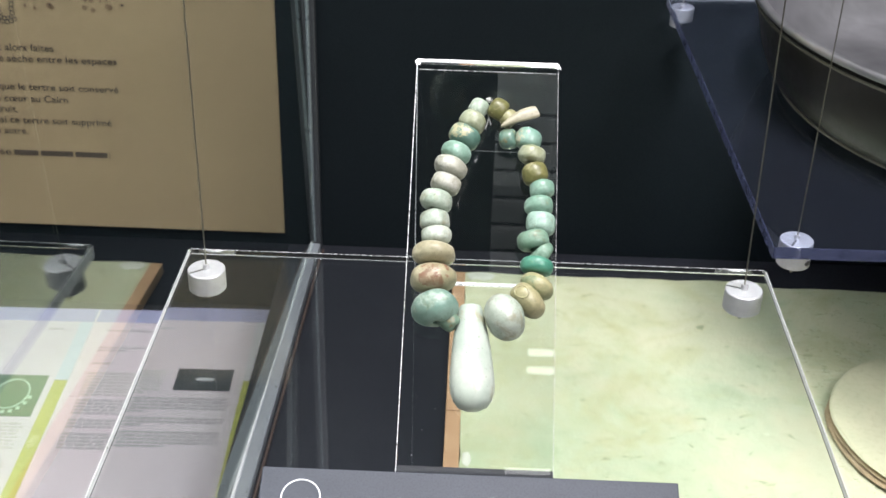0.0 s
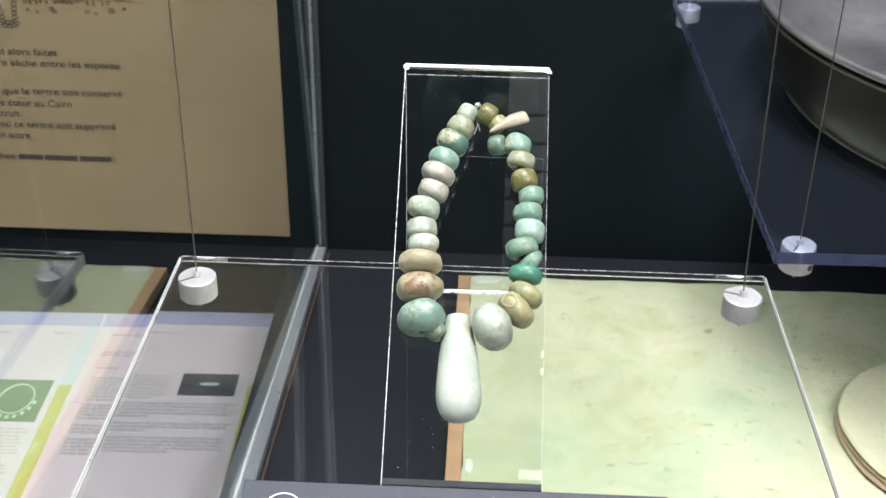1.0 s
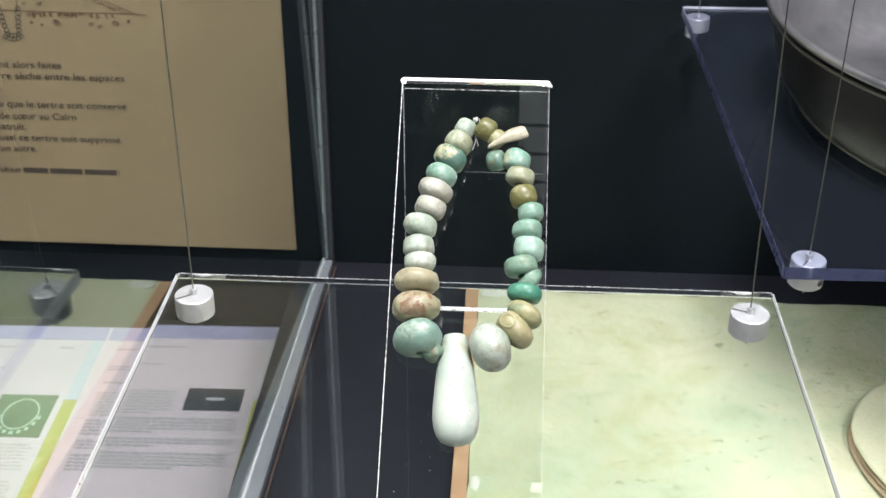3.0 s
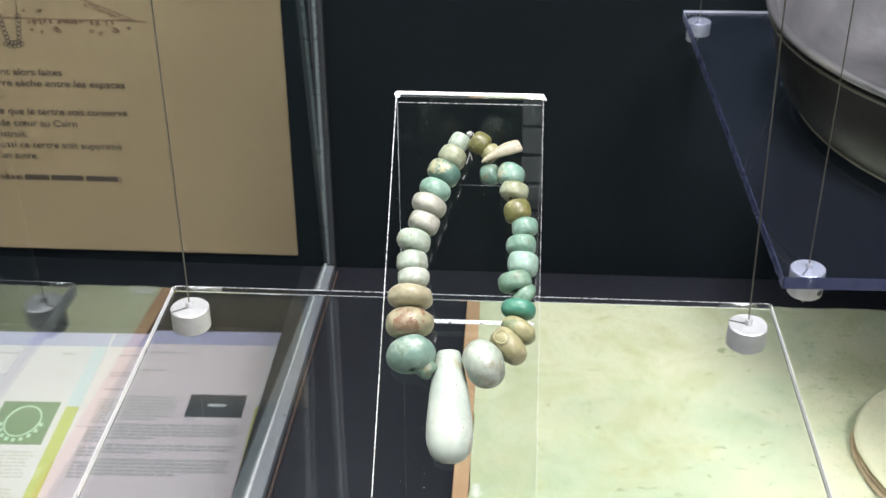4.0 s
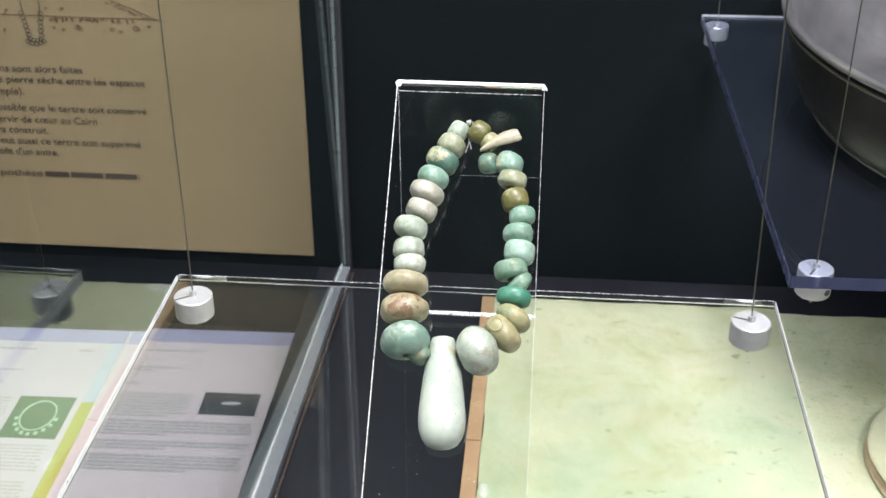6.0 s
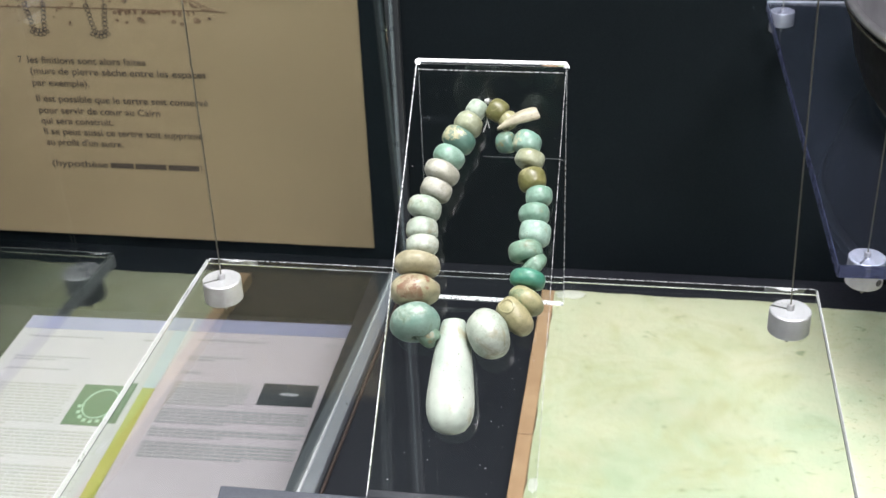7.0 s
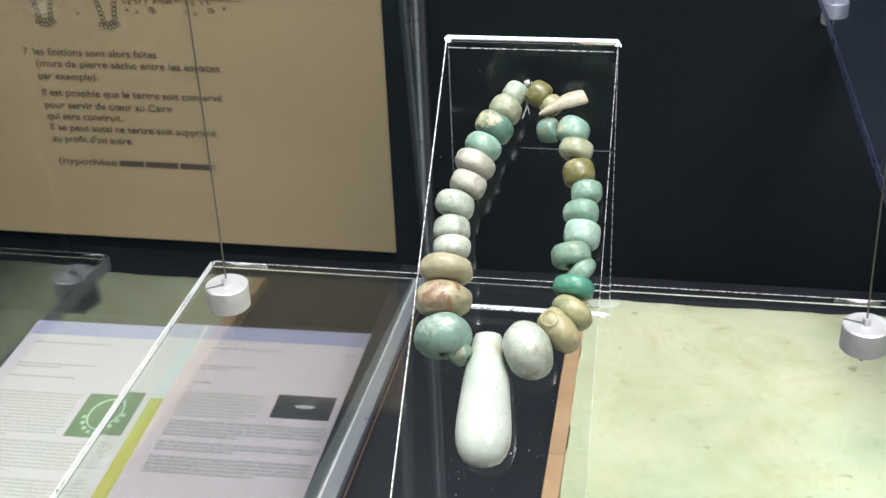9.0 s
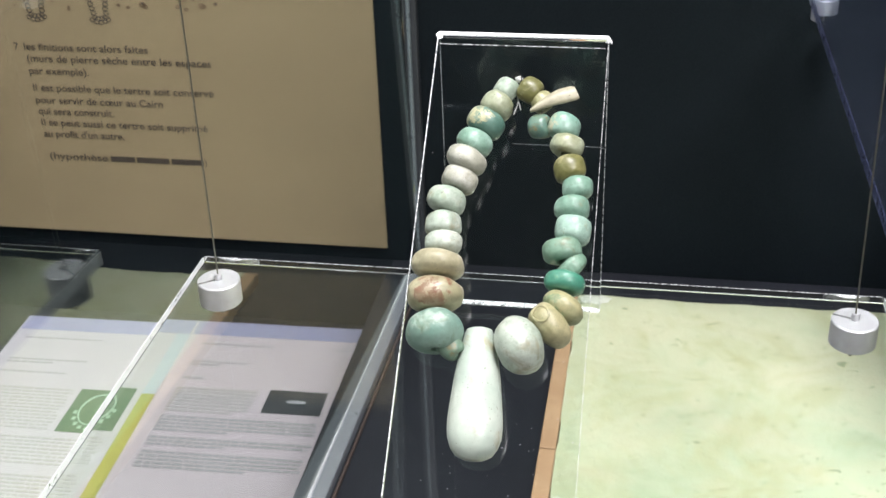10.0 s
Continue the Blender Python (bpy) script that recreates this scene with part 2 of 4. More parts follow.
STONES = {
    "pale": bead_stone("pale_bead", (0.362, 0.404, 0.337), (0.245, 0.308, 0.236), (0.20, 0.19, 0.10), 0.52, 0.66, 110, 0.34),
    "white": bead_stone("white_bead", (0.412, 0.412, 0.365), (0.292, 0.292, 0.233), (0.22, 0.20, 0.13), 0.5, 0.67, 110, 0.36),
    "aqua": bead_stone("aqua_bead", (0.241, 0.366, 0.295), (0.141, 0.250, 0.184), (0.17, 0.17, 0.09), 0.50, 0.68, 110, 0.34),
    "fern": bead_stone("green_bead", (0.196, 0.310, 0.233), (0.131, 0.226, 0.158), (0.12, 0.13, 0.06), 0.50, 0.66, 110, 0.34),
    "glazed": bead_stone("pale_aqua_bead", (0.298, 0.419, 0.347), (0.211, 0.331, 0.264), (0.21, 0.21, 0.12), 0.50, 0.68, 110, 0.32),
    "teal": bead_stone("teal_bead", (0.061, 0.143, 0.110), (0.101, 0.185, 0.145), (0.22, 0.20, 0.11), 0.5, 0.68, 110, 0.30, ((0.40, 0.37, 0.22), (0.55, 0.75, -0.35), 1.0)),
    "slate_teal": bead_stone("dark_teal_bead", (0.079, 0.165, 0.139), (0.116, 0.185, 0.129), (0.10, 0.10, 0.05), 0.5, 0.64, 120, 0.30, ((0.20, 0.15, 0.06), (0.3, 0.8, 0.3), 0.96)),
    "jade": bead_stone("jade_bead", (0.033, 0.179, 0.117), (0.061, 0.211, 0.141), (0.16, 0.26, 0.13), 0.5, 0.72, 110, 0.28),
    "olive": bead_stone("olive_bead", (0.183, 0.174, 0.066), (0.113, 0.113, 0.036), (0.30, 0.28, 0.15), 0.5, 0.68, 110, 0.34, ((0.30, 0.28, 0.15), (0.3, 0.4, 0.9), 0.98)),
    "sand": bead_stone("sand_bead", (0.317, 0.290, 0.161), (0.230, 0.225, 0.110), (0.15, 0.16, 0.08), 0.5, 0.66, 110, 0.36),
    "mossy_sand": bead_stone("green_stained_sand_bead", (0.310, 0.291, 0.155), (0.221, 0.235, 0.117), (0.14, 0.17, 0.08), 0.5, 0.64, 110, 0.36, ((0.125, 0.185, 0.10), (0.7, 0.3, -0.75), 0.90)),
    "cream": bead_stone("cream_bead", (0.394, 0.362, 0.260), (0.279, 0.256, 0.158), (0.24, 0.20, 0.11), 0.52, 0.69, 90, 0.36),
    "red": bead_stone("red_stained_bead", (0.366, 0.330, 0.225), (0.275, 0.256, 0.151), (0.20, 0.13, 0.075), 0.5, 0.62, 75, 0.34, ((0.15, 0.055, 0.028), (0.05, 0.60, 0.35), 0.96)),
    "mix": bead_stone("mottled_bead", (0.305, 0.342, 0.249), (0.219, 0.234, 0.136), (0.18, 0.18, 0.09), 0.50, 0.64, 110, 0.34),
    "veined": bead_stone("veined_bead", (0.398, 0.433, 0.368), (0.269, 0.323, 0.259), (0.21, 0.19, 0.115), 0.5, 0.60, 90, 0.32),
    # turquoise: the pale patch also puts the bead's lit top into its colour
    "turquoise": bead_stone("turquoise_bead", (0.109, 0.215, 0.170), (0.184, 0.281, 0.227), (0.09, 0.13, 0.07), 0.50, 0.66, 80, 0.30, ((0.30, 0.375, 0.31), (0.1, 0.45, 0.75), 0.97)),
    "chipped": bead_stone("chipped_turquoise_bead", (0.140, 0.273, 0.209), (0.188, 0.301, 0.238), (0.17, 0.17, 0.09), 0.50, 0.68, 100, 0.32, ((0.40, 0.36, 0.24), (0.75, 0.6, -0.1), 0.93)),
    "pendant": bead_stone("pendant_stone", (0.418, 0.457, 0.394), (0.335, 0.394, 0.335), (0.27, 0.25, 0.15), 0.5, 0.66, 60, 0.26, None, 0.16),
    "bone": bead_stone("bone", (0.325, 0.305, 0.215), (0.265, 0.245, 0.165), (0.30, 0.24, 0.12), 0.5, 0.66, 120, 0.42),
}

# ---- builders ----


def thing(name, at=(0, 0, 0), **tags):
    ob = new(name)
    ob.location = at
    return tagged(ob, **tags)


def mesh_of(name, bm, material, smooth=False):
    data = bpy.data.meshes.new(name)
    bmesh.ops.recalc_face_normals(bm, faces=bm.faces)
    bm.to_mesh(data)
    bm.free()
    if smooth:
        data.shade_smooth()
        data.set_sharp_from_angle(angle=radians(38))
    for m in material if isinstance(material, (list, tuple)) else [material]:
        data.materials.append(m)
    return data


def part(name, bm, material, parent=None, label="", smooth=False):
    ob = new(name, mesh_of(name, bm, material, smooth))
    if parent is not None:
        ob.parent = parent
    if label:
        tagged(ob, label=label)
    return ob


def no_shade(ob):
    ob.visible_shadow = False
    return ob


def box(x0, x1, y0, y1, z0, z1, bevel=0.0, segments=2, bm=None):
    own = bm is None
    bm = bmesh.new() if own else bm
    vs = bmesh.ops.create_cube(bm, size=1)["verts"]
    bmesh.ops.scale(bm, vec=(x1 - x0, y1 - y0, z1 - z0), verts=vs)
    bmesh.ops.translate(bm, vec=((x0 + x1) / 2, (y0 + y1) / 2, (z0 + z1) / 2), verts=vs)
    if bevel:
        bmesh.ops.bevel(bm, geom=list({e for v in vs for e in v.link_edges}), offset=bevel, segments=segments, affect="EDGES", profile=0.5)
    return bm


def lathe(profile, around=40, closed=False):
    """Spin (radius, height) pairs round z."""
    bm = bmesh.new()
    rings = []
    for r, z in profile:
        if r < 1e-6:
            rings.append([bm.verts.new((0, 0, z))])
        else:
            rings.append([bm.verts.new((r * math.cos(a), r * math.sin(a), z)) for a in (2 * math.pi * k / around for k in range(around))])
    pairs = list(zip(rings, rings[1:])) + ([(rings[-1], rings[0])] if closed else [])
    for a, b in pairs:
        for k in range(around):
            n = (k + 1) % around
            loop = []
            for v in (a[k % len(a)], a[n % len(a)], b[n % len(b)], b[k % len(b)]):
                if v not in loop:
                    loop.append(v)
            if len(loop) > 2:
                bm.faces.new(loop)
    return bm


def tube(points, radius, sides=8, closed=False):
    """A round cord along points."""
    bm = bmesh.new()
    pts = [Vector(p) for p in points]
    rings = []
    for i, p in enumerate(pts):
        a = pts[i - 1] if i or closed else p
        b = pts[(i + 1) % len(pts)] if i + 1 < len(pts) or closed else p
        q = (b - a).to_track_quat("Z", "Y")
        rings.append([bm.verts.new(p + q @ Vector((radius * math.cos(t), radius * math.sin(t), 0))) for t in (2 * math.pi * k / sides for k in range(sides))])
    loops = list(zip(rings, rings[1:])) + ([(rings[-1], rings[0])] if closed else [])
    for a, b in loops:
        for k in range(sides):
            bm.faces.new((a[k], a[(k + 1) % sides], b[(k + 1) % sides], b[k]))
    if not closed:
        bm.faces.new(rings[0][::-1])
        bm.faces.new(rings[-1])
    return bm


def writing(name, text, size, material, parent, m, align="LEFT", squeeze=1.0):
    """Flat lettering in the built-in font, made a mesh, lying in the xy plane of the pose m."""
    curve = bpy.data.curves.new(name, "FONT")
    curve.body, curve.size, curve.align_x, curve.extrude = text, size, align, 0.0001
    curve.space_character = squeeze
    curve.offset = 0.008 * size
    holder = new(name, curve)
    data = bpy.data.meshes.new_from_object(holder.evaluated_get(bpy.context.evaluated_depsgraph_get()))
    bpy.data.objects.remove(holder)
    data.materials.clear()
    data.materials.append(material)
    ob = new(name, data)
    ob.parent = parent
    ob.matrix_basis = m
    return ob


# ---- setting: the show case and the dim room round it ----
FLOOR, LOW_FLOOR, WALL, TOP = -0.284, -0.3632, 0.4935, 0.70
SHEET = 0.0075


def structure(name, bm, material, label, category):
    return tagged(part(name, bm, material), label=label, category=category, kind="structure")


structure("floor", box(-0.9, 0.9, -0.46, WALL, LOW_FLOOR - 0.03, LOW_FLOOR), MATT_FLOOR, "black laminate floor of the show case", "floor")
structure("floor_platform", box(-0.181, 0.899, -0.459, WALL - 0.001, LOW_FLOOR + 0.0005, FLOOR, 0.001), BLACK_FLOOR, "raised black laminate floor beside the glass partition", "floor")
structure("wall_north", box(-0.9, 0.9, WALL, WALL + 0.03, LOW_FLOOR - 0.03, TOP), BLACK_WALL, "black cloth-covered back wall of the show case", "wall")
structure("wall_west", box(-0.93, -0.9, -0.46, WALL + 0.03, LOW_FLOOR - 0.03, TOP), BLACK_WALL, "black side wall of the show case", "wall")
structure("wall_east", box(0.9, 0.93, -0.46, WALL + 0.03, LOW_FLOOR - 0.03, TOP), BLACK_WALL, "black side wall of the show case", "wall")
structure("plinth", box(-0.93, 0.93, -0.46, WALL + 0.03, -1.2, LOW_FLOOR - 0.031), ROOM, "plain grey plinth under the show case", "plinth")
structure("room_floor", box(-2.5, 2.5, -3.5, 0.6, -1.25, -1.2), ROOM, "dim grey museum floor", "floor")
structure("room_ceiling", box(-2.5, 2.5, -3.5, 0.6, 1.45, 1.5), ROOM, "dim grey museum ceiling", "ceiling")
structure("room_wall_south", box(-2.5, 2.5, -3.55, -3.5, -1.2, 1.45), ROOM, "dim grey museum wall", "wall")
structure("room_wall_west", box(-2.55, -2.5, -3.5, 0.6, -1.2, 1.45), ROOM, "dim grey museum wall", "wall")
structure("room_wall_east", box(2.5, 2.55, -3.5, 0.6, -1.2, 1.45), ROOM, "dim grey museum wall", "wall")
structure("room_wall_north", box(-2.5, 2.5, 0.6, 0.65, -1.2, 1.45), ROOM, "dim grey museum wall", "wall")

# ---- pale ceiling panel over the visitor, mirrored in the stand's front ----


def glow(name, strength):
    mat, tree, shader = tree_of(name)
    shader.inputs["Base Color"].default_value = (0.6, 0.6, 0.6, 1)
    shader.inputs["Emission Color"].default_value = (0.95, 1.0, 1.0, 1)
    shader.inputs["Emission Strength"].default_value = strength
    return mat


GLOW, GLOW_DIM = glow("dim_diffuser", 0.50), glow("faint_diffuser", 0.20)
ceiling_light = thing("ceiling_light", (0, 0, 1.45), label="dim rectangular ceiling light with dark louvre bars", category="ceiling light")
part("diffuser", box(0.036, 0.40, -0.56, -0.378, -0.012, -0.001), GLOW, ceiling_light, "dim white diffuser")
part("diffuser", box(0.036, 0.40, -0.74, -0.561, -0.012, -0.001), GLOW_DIM, ceiling_light, "fainter half of the diffuser")
for k in range(6):
    part("louvre", box(0.036, 0.40, -0.441 - 0.046 * k, -0.439 - 0.046 * k, -0.022, -0.0125), ROOM, ceiling_light)


# ---- glass partition in its metal profile ----
partition = thing("glass_partition", (-0.1725, 0, FLOOR), label="clear glass partition standing in a grey metal profile", category="partition")
partition.rotation_euler = (0, 0, radians(-1.2))
pane = no_shade(part("pane", box(-0.0015, 0.0015, -0.40, WALL - 0.012, 0.002, 0.95), PANE, partition))
pane.matrix_basis = pose(0.0013, 0, 0.0002, 0, -1.2, -1.0)
profile = part("profile", box(0.0044, 0.0165, -0.40, WALL - 0.013, 0.0, 0.009, 0.001), PROFILE, partition, "satin grey metal profile")
upright = part("upright_profile", box(0.0044, 0.0165, WALL - 0.009, WALL - 0.001, 0.0, TOP - FLOOR - 0.002, 0.001), UPRIGHT_METAL, partition, "dark upright profile")
part("upright_edge", box(0.0085, 0.0118, WALL - 0.0125, WALL - 0.009, 0.009, TOP - FLOOR - 0.002, 0.0012), GLASS_EDGE, upright, "pale glass edge in the upright profile")
part("lip", box(0.0046, 0.0072, -0.40, WALL - 0.013, 0.009, 0.0115, 0.0006), CUT_SOFT, profile, "bright upper lip of the profile")
part("seal", box(0.0182, 0.0202, -0.40, WALL - 0.013, 0.0, 0.003, 0.0006), RUST, partition, "thin brown sealing strip")

# ---- hanging shelves ----


def shelf(name, m, width, depth, sheet, cut, label, sides=True, thick=SHEET):
    """An acrylic sheet; its origin is the middle of the back edge, top face at z = 0."""
    ob = thing(name, label=label, category="shelf")
    ob.matrix_world = m
    w = width / 2
    no_shade(part("sheet", box(-w, w, -depth, 0, -thick, 0, 0.0004, 1), sheet, ob))
    for s in (-1, 1):
        part("side_edge", box(s * w - 0.0002, s * w + 0.0002, -depth, -0.0005, -thick + 0.0003, -0.0003), CUT_DULL if s == 1 and cut == CUT_SOFT else cut, ob, "saw-cut frosted edge")
    part("front_edge", box(-w + 0.001, w - 0.001, -depth - 0.0004, -depth, -thick + 0.0003, -0.0003), cut, ob)
    if cut == BLUE_CUT:
        part("back_edge", box(-w + 0.001, w - 0.001, 0.0, 0.0004, -thick + 0.0003, -0.0003), CUT_SOFT, ob, "pale frosted back edge")
    else:
        part("back_arris", box(-w + 0.001, w - 0.001, 0.0, 0.0005, -thick, -thick + 0.0012), cut, ob)
        part("top_arris", box(-w + 0.001, w - 0.001, 0.0, 0.0004, -0.0007, -0.0001), CUT_FAINT, ob, "faint upper arris")
    return ob


shelf("acrylic_shelf", pose(0, 0, 0), 0.30, 0.325, ACRYLIC, CUT_SOFT, "clear acrylic shelf hanging on steel wires")
BLUE_POSE = pose(0.3855, 0.4884, -0.0175, 0, 0, 1.0)
shelf("blue_acrylic_shelf", BLUE_POSE, 0.45, 0.4295, BLUE_ACRYLIC, BLUE_CUT, "bluish acrylic shelf hanging on steel wires")


def clamp(m, turn, screwed=False):
    """A round cable clamp under a shelf, its top face at the origin."""
    ob = thing("cable_clamp", label="round aluminium cable clamp under an acrylic shelf", category="clamp", group="cable clamps")
    ob.matrix_world = m @ pose(0, 0, 0, 0, 0, turn)
    r, h = 0.0096, 0.0115
    body = part("body", lathe([(0, -h), (r - 0.0006, -h), (r, -h + 0.0006), (r, -0.0005), (r - 0.0005, 0), (0, 0)], 48), ALU, ob, "satin aluminium body", True)
    part("slot", box(-r + 0.0003, -0.0015, -0.0006, 0.0006, -0.003, 0.0001), SLOT, body, "dark wire slot")
    part("bushing", lathe([(0, 0.0), (0.0017, 0.0), (0.0017, 0.0055), (0.0012, 0.0062), (0, 0.0062)], 16), ALU, body, "small bright bushing")
    part("screw", lathe([(0, -h - 0.006), (0.0008, -h - 0.006), (0.0008, -h), (0, -h)], 12), WIRE, ob, "wire stub")
    if screwed:
        part("set_screw", lathe([(0, 0.0), (0.0019, 0.0), (0.0019, 0.0006), (0.0012, 0.0009), (0, 0.0005)], 16), SLOT, body, "dark set screw in the side").matrix_basis = pose(-r * 0.33, -r * 0.92, -h * 0.6, 90, 0, -20)
    return ob


def wire(at, length, lean=0.0):
    ob = tagged(part("suspension_wire", tube([(0, 0, 0.002), (lean * length, 0, length)], 0.00036, 8), WIRE), label="thin twisted steel wire holding a shelf", category="wire", group="suspension wires")
    ob.location = at
    return ob


for x, turn in ((-0.1385, 35), (0.1370, -20)):
    for y in (-0.0135, -0.311):
        clamp(pose(x, y, -SHEET - 0.0004), turn)
        wire((x, y, -SHEET), 1.449 + SHEET, -0.026 if x > 0 else 0.0)
for x in (-0.211, 0.211):
    for y in (-0.4135, -0.018):
        p = BLUE_POSE @ Vector((x + (0.003 if x < 0 and y < -0.2 else -0.003), y, -SHEET - 0.0004))
        clamp(Matrix.Translation(p), 60, y < -0.2)
        wire(p, 1.449 - p.z)

# ---- bent stand ----
FOOT_Y, HEAD_Y, HEAD_Z, BACK_Y = -0.170, -0.0314, 0.1214, -0.0245
STAND_X0, STAND_X1 = -0.0305, 0.0325


def stand_sheet(x0, x1, thick=0.0022):
    """A 3 mm sheet folded to an upturned V with a rounded fold, between two sides."""
    outer_r = 0.0030
    slope = Vector((HEAD_Y - FOOT_Y, HEAD_Z)).normalized()
    out_front = Vector((-slope.y, slope.x))
    hub = Vector((HEAD_Y, HEAD_Z)) - out_front * outer_r - slope * 0.0012
    back_foot = Vector((BACK_Y, 0.0002))
    down = (back_foot - hub - Vector((outer_r, 0))).normalized()
    out_back = Vector((-down.y, down.x))
    a0, a1 = math.atan2(out_front.y, out_front.x), math.atan2(out_back.y, out_back.x)
    outer, inner = [Vector((FOOT_Y, 0.0002))], [Vector((FOOT_Y + thick / slope.y, 0.0002))]
    for k in range(13):
        a = a0 + (a1 - a0) * k / 12
        way = Vector((math.cos(a), math.sin(a)))
        outer.append(hub + way * outer_r)
        inner.append(hub + way * (outer_r - thick))
    reach = (hub.y - 0.0002) / -down.y
    outer.append(hub + out_back * outer_r + down * reach)
    inner.append(hub + out_back * (outer_r - thick) + down * reach)
    bm = bmesh.new()
    rows = [[bm.verts.new((x, p.x, p.y)) for x, p in ((x0, o), (x1, o), (x1, q), (x0, q))] for o, q in zip(outer, inner)]
    for a, b in zip(rows, rows[1:]):
        for k in range(4):
            bm.faces.new((a[k], a[(k + 1) % 4], b[(k + 1) % 4], b[k]))
    bm.faces.new(rows[0][::-1])
    bm.faces.new(rows[-1])
    return bm


stand = thing("necklace_stand", label="folded clear acrylic necklace stand on the acrylic shelf", category="stand")
no_shade(part("folded_sheet", stand_sheet(STAND_X0, STAND_X1), ACRYLIC, stand))
part("cut_edge", stand_sheet(STAND_X0 - 0.0003, STAND_X0, 0.0010), CUT, stand, "bright chipped saw-cut edge")
part("cut_edge", stand_sheet(STAND_X1, STAND_X1 + 0.0002, 0.0005), CUT_THIN, stand, "bright chipped saw-cut edge")
part("fold_line", tube([(STAND_X0, HEAD_Y + 0.0015, HEAD_Z - 0.0007), (STAND_X1, HEAD_Y + 0.0015, HEAD_Z - 0.0007)], 0.0010, 10), FOLD, stand, "bright whitened fold")
for x in (STAND_X0, STAND_X1):
    bm = bmesh.new()
    bmesh.ops.create_icosphere(bm, subdivisions=2, radius=0.0012)
    for v in bm.verts:
        v.co = v.co * (1 + 1.1 * noise.noise(v.co * 1100 + Vector((x * 90, 0, 0)))) + Vector((x, HEAD_Y + 0.0008, HEAD_Z - 0.0012))
    part("fold_corner", bm, FOLD, stand, "whitened bulging fold corner", True)
part("foot_edge", box(STAND_X0, STAND_X1, BACK_Y - 0.0024, BACK_Y + 0.0012, 0.0001, 0.0006), CUT, stand, "bright cut foot")
# added dark strip that covers the internal reflection in the sheet's front end
part("foot_edge", box(STAND_X0, STAND_X1, FOOT_Y - 0.0002, FOOT_Y + 0.0036, 0.0001, 0.0012), FOOT_COVER, stand, "dark strip added over the front foot")
reach = Vector((0, HEAD_Y - FOOT_Y, HEAD_Z))
line_at = Vector((0, FOOT_Y, 0.0003)) + reach * (1 - 0.0046 / reach.length)
# a thin faint line, level across the rear leaf
part("leaf_line", box(-0.0035, STAND_X1 - 0.0005, -0.0272, -0.0268, 0.0753, 0.0756), LEAF_LINE, stand, "faint level line across the rear leaf")
part("bend_mark", tube([line_at + Vector((STAND_X0 + 0.001, 0, 0)), line_at + Vector((STAND_X1 - 0.001, 0, 0))], 0.00016, 6), CUT_FAINT, stand, "faint bend line below the fold")

# ---- necklace ----
ACROSS = Vector((1, 0, 0))
UP = Vector((0, HEAD_Y - FOOT_Y, HEAD_Z)).normalized()
OUT = ACROSS.cross(UP)
ORIGIN = Vector((0, FOOT_Y, 0))


def on_plate(u, v, lift):
    return ORIGIN + ACROSS * u + UP * v + OUT * lift


necklace = thing("bead_necklace", label="necklace of green and cream stone beads with a drop pendant", category="necklace")


def bead(centre, axis, width, length, stone, seed, name="bead", round_=2.6, label="", squash=1.0):
    """A drilled stone bead: a barrel with rounded shoulders, slightly lopsided."""
    r, h, hole = width / 2, length * 0.468, min(0.0012, width * 0.13)
    profile = [(hole, h * 0.82), (hole, -h * 0.82)]
    steps = 14
    for k in range(steps + 1):
        a = -math.pi / 2 + math.pi * (k / steps)
        c, s = math.cos(a), math.sin(a)
        rad = hole * 1.5 + (r - hole * 1.5) * abs(c) ** (2 / round_)
        profile.append((rad, h * math.copysign(abs(s) ** (2 / round_), s)))
    bm = lathe(profile, 36, True)
    off = Vector((seed * 3.7, seed * 1.3, seed * 2.1))
    for v in bm.verts:
        n = noise.noise(v.co * 140 + off) * 0.085 + noise.noise(v.co * 380 + off) * 0.022
        tilt = 1 + 0.16 * noise.noise(Vector((v.co.x * 70, v.co.y * 70, seed * 1.7)))
        v.co = Vector((v.co.x * (1 + n), v.co.y * (1 + n) * squash, v.co.z * (1 + n * 0.6) * tilt))
    # drilled mouths flare a little at both ends
    for v in bm.verts:
        if abs(v.co.z) > h * 0.8 and v.co.xy.length < hole * 2.2:
            v.co.z *= 0.93
    # worn facets: bulges past a few planes are ground back
    pick = random.Random(seed * 7 + 3)
    for k in range(5):
        way = Vector((pick.uniform(-1, 1), pick.uniform(-1, 1), pick.uniform(-1.1, 1.1))).normalized()
        limit = max(v.co.dot(way) for v in bm.verts) * pick.uniform(0.925, 0.98)
        for v in bm.verts:
            over = v.co.dot(way) - limit
            if over > 0:
                v.co -= way * over * 0.88
    ob = part(name, bm, STONES[stone], necklace, label, True)
    side = OUT.cross(axis).normalized()
    turn = Matrix((side, OUT, axis.normalized())).transposed().to_4x4()
    ob.matrix_basis = Matrix.Translation(centre) @ turn
    return ob


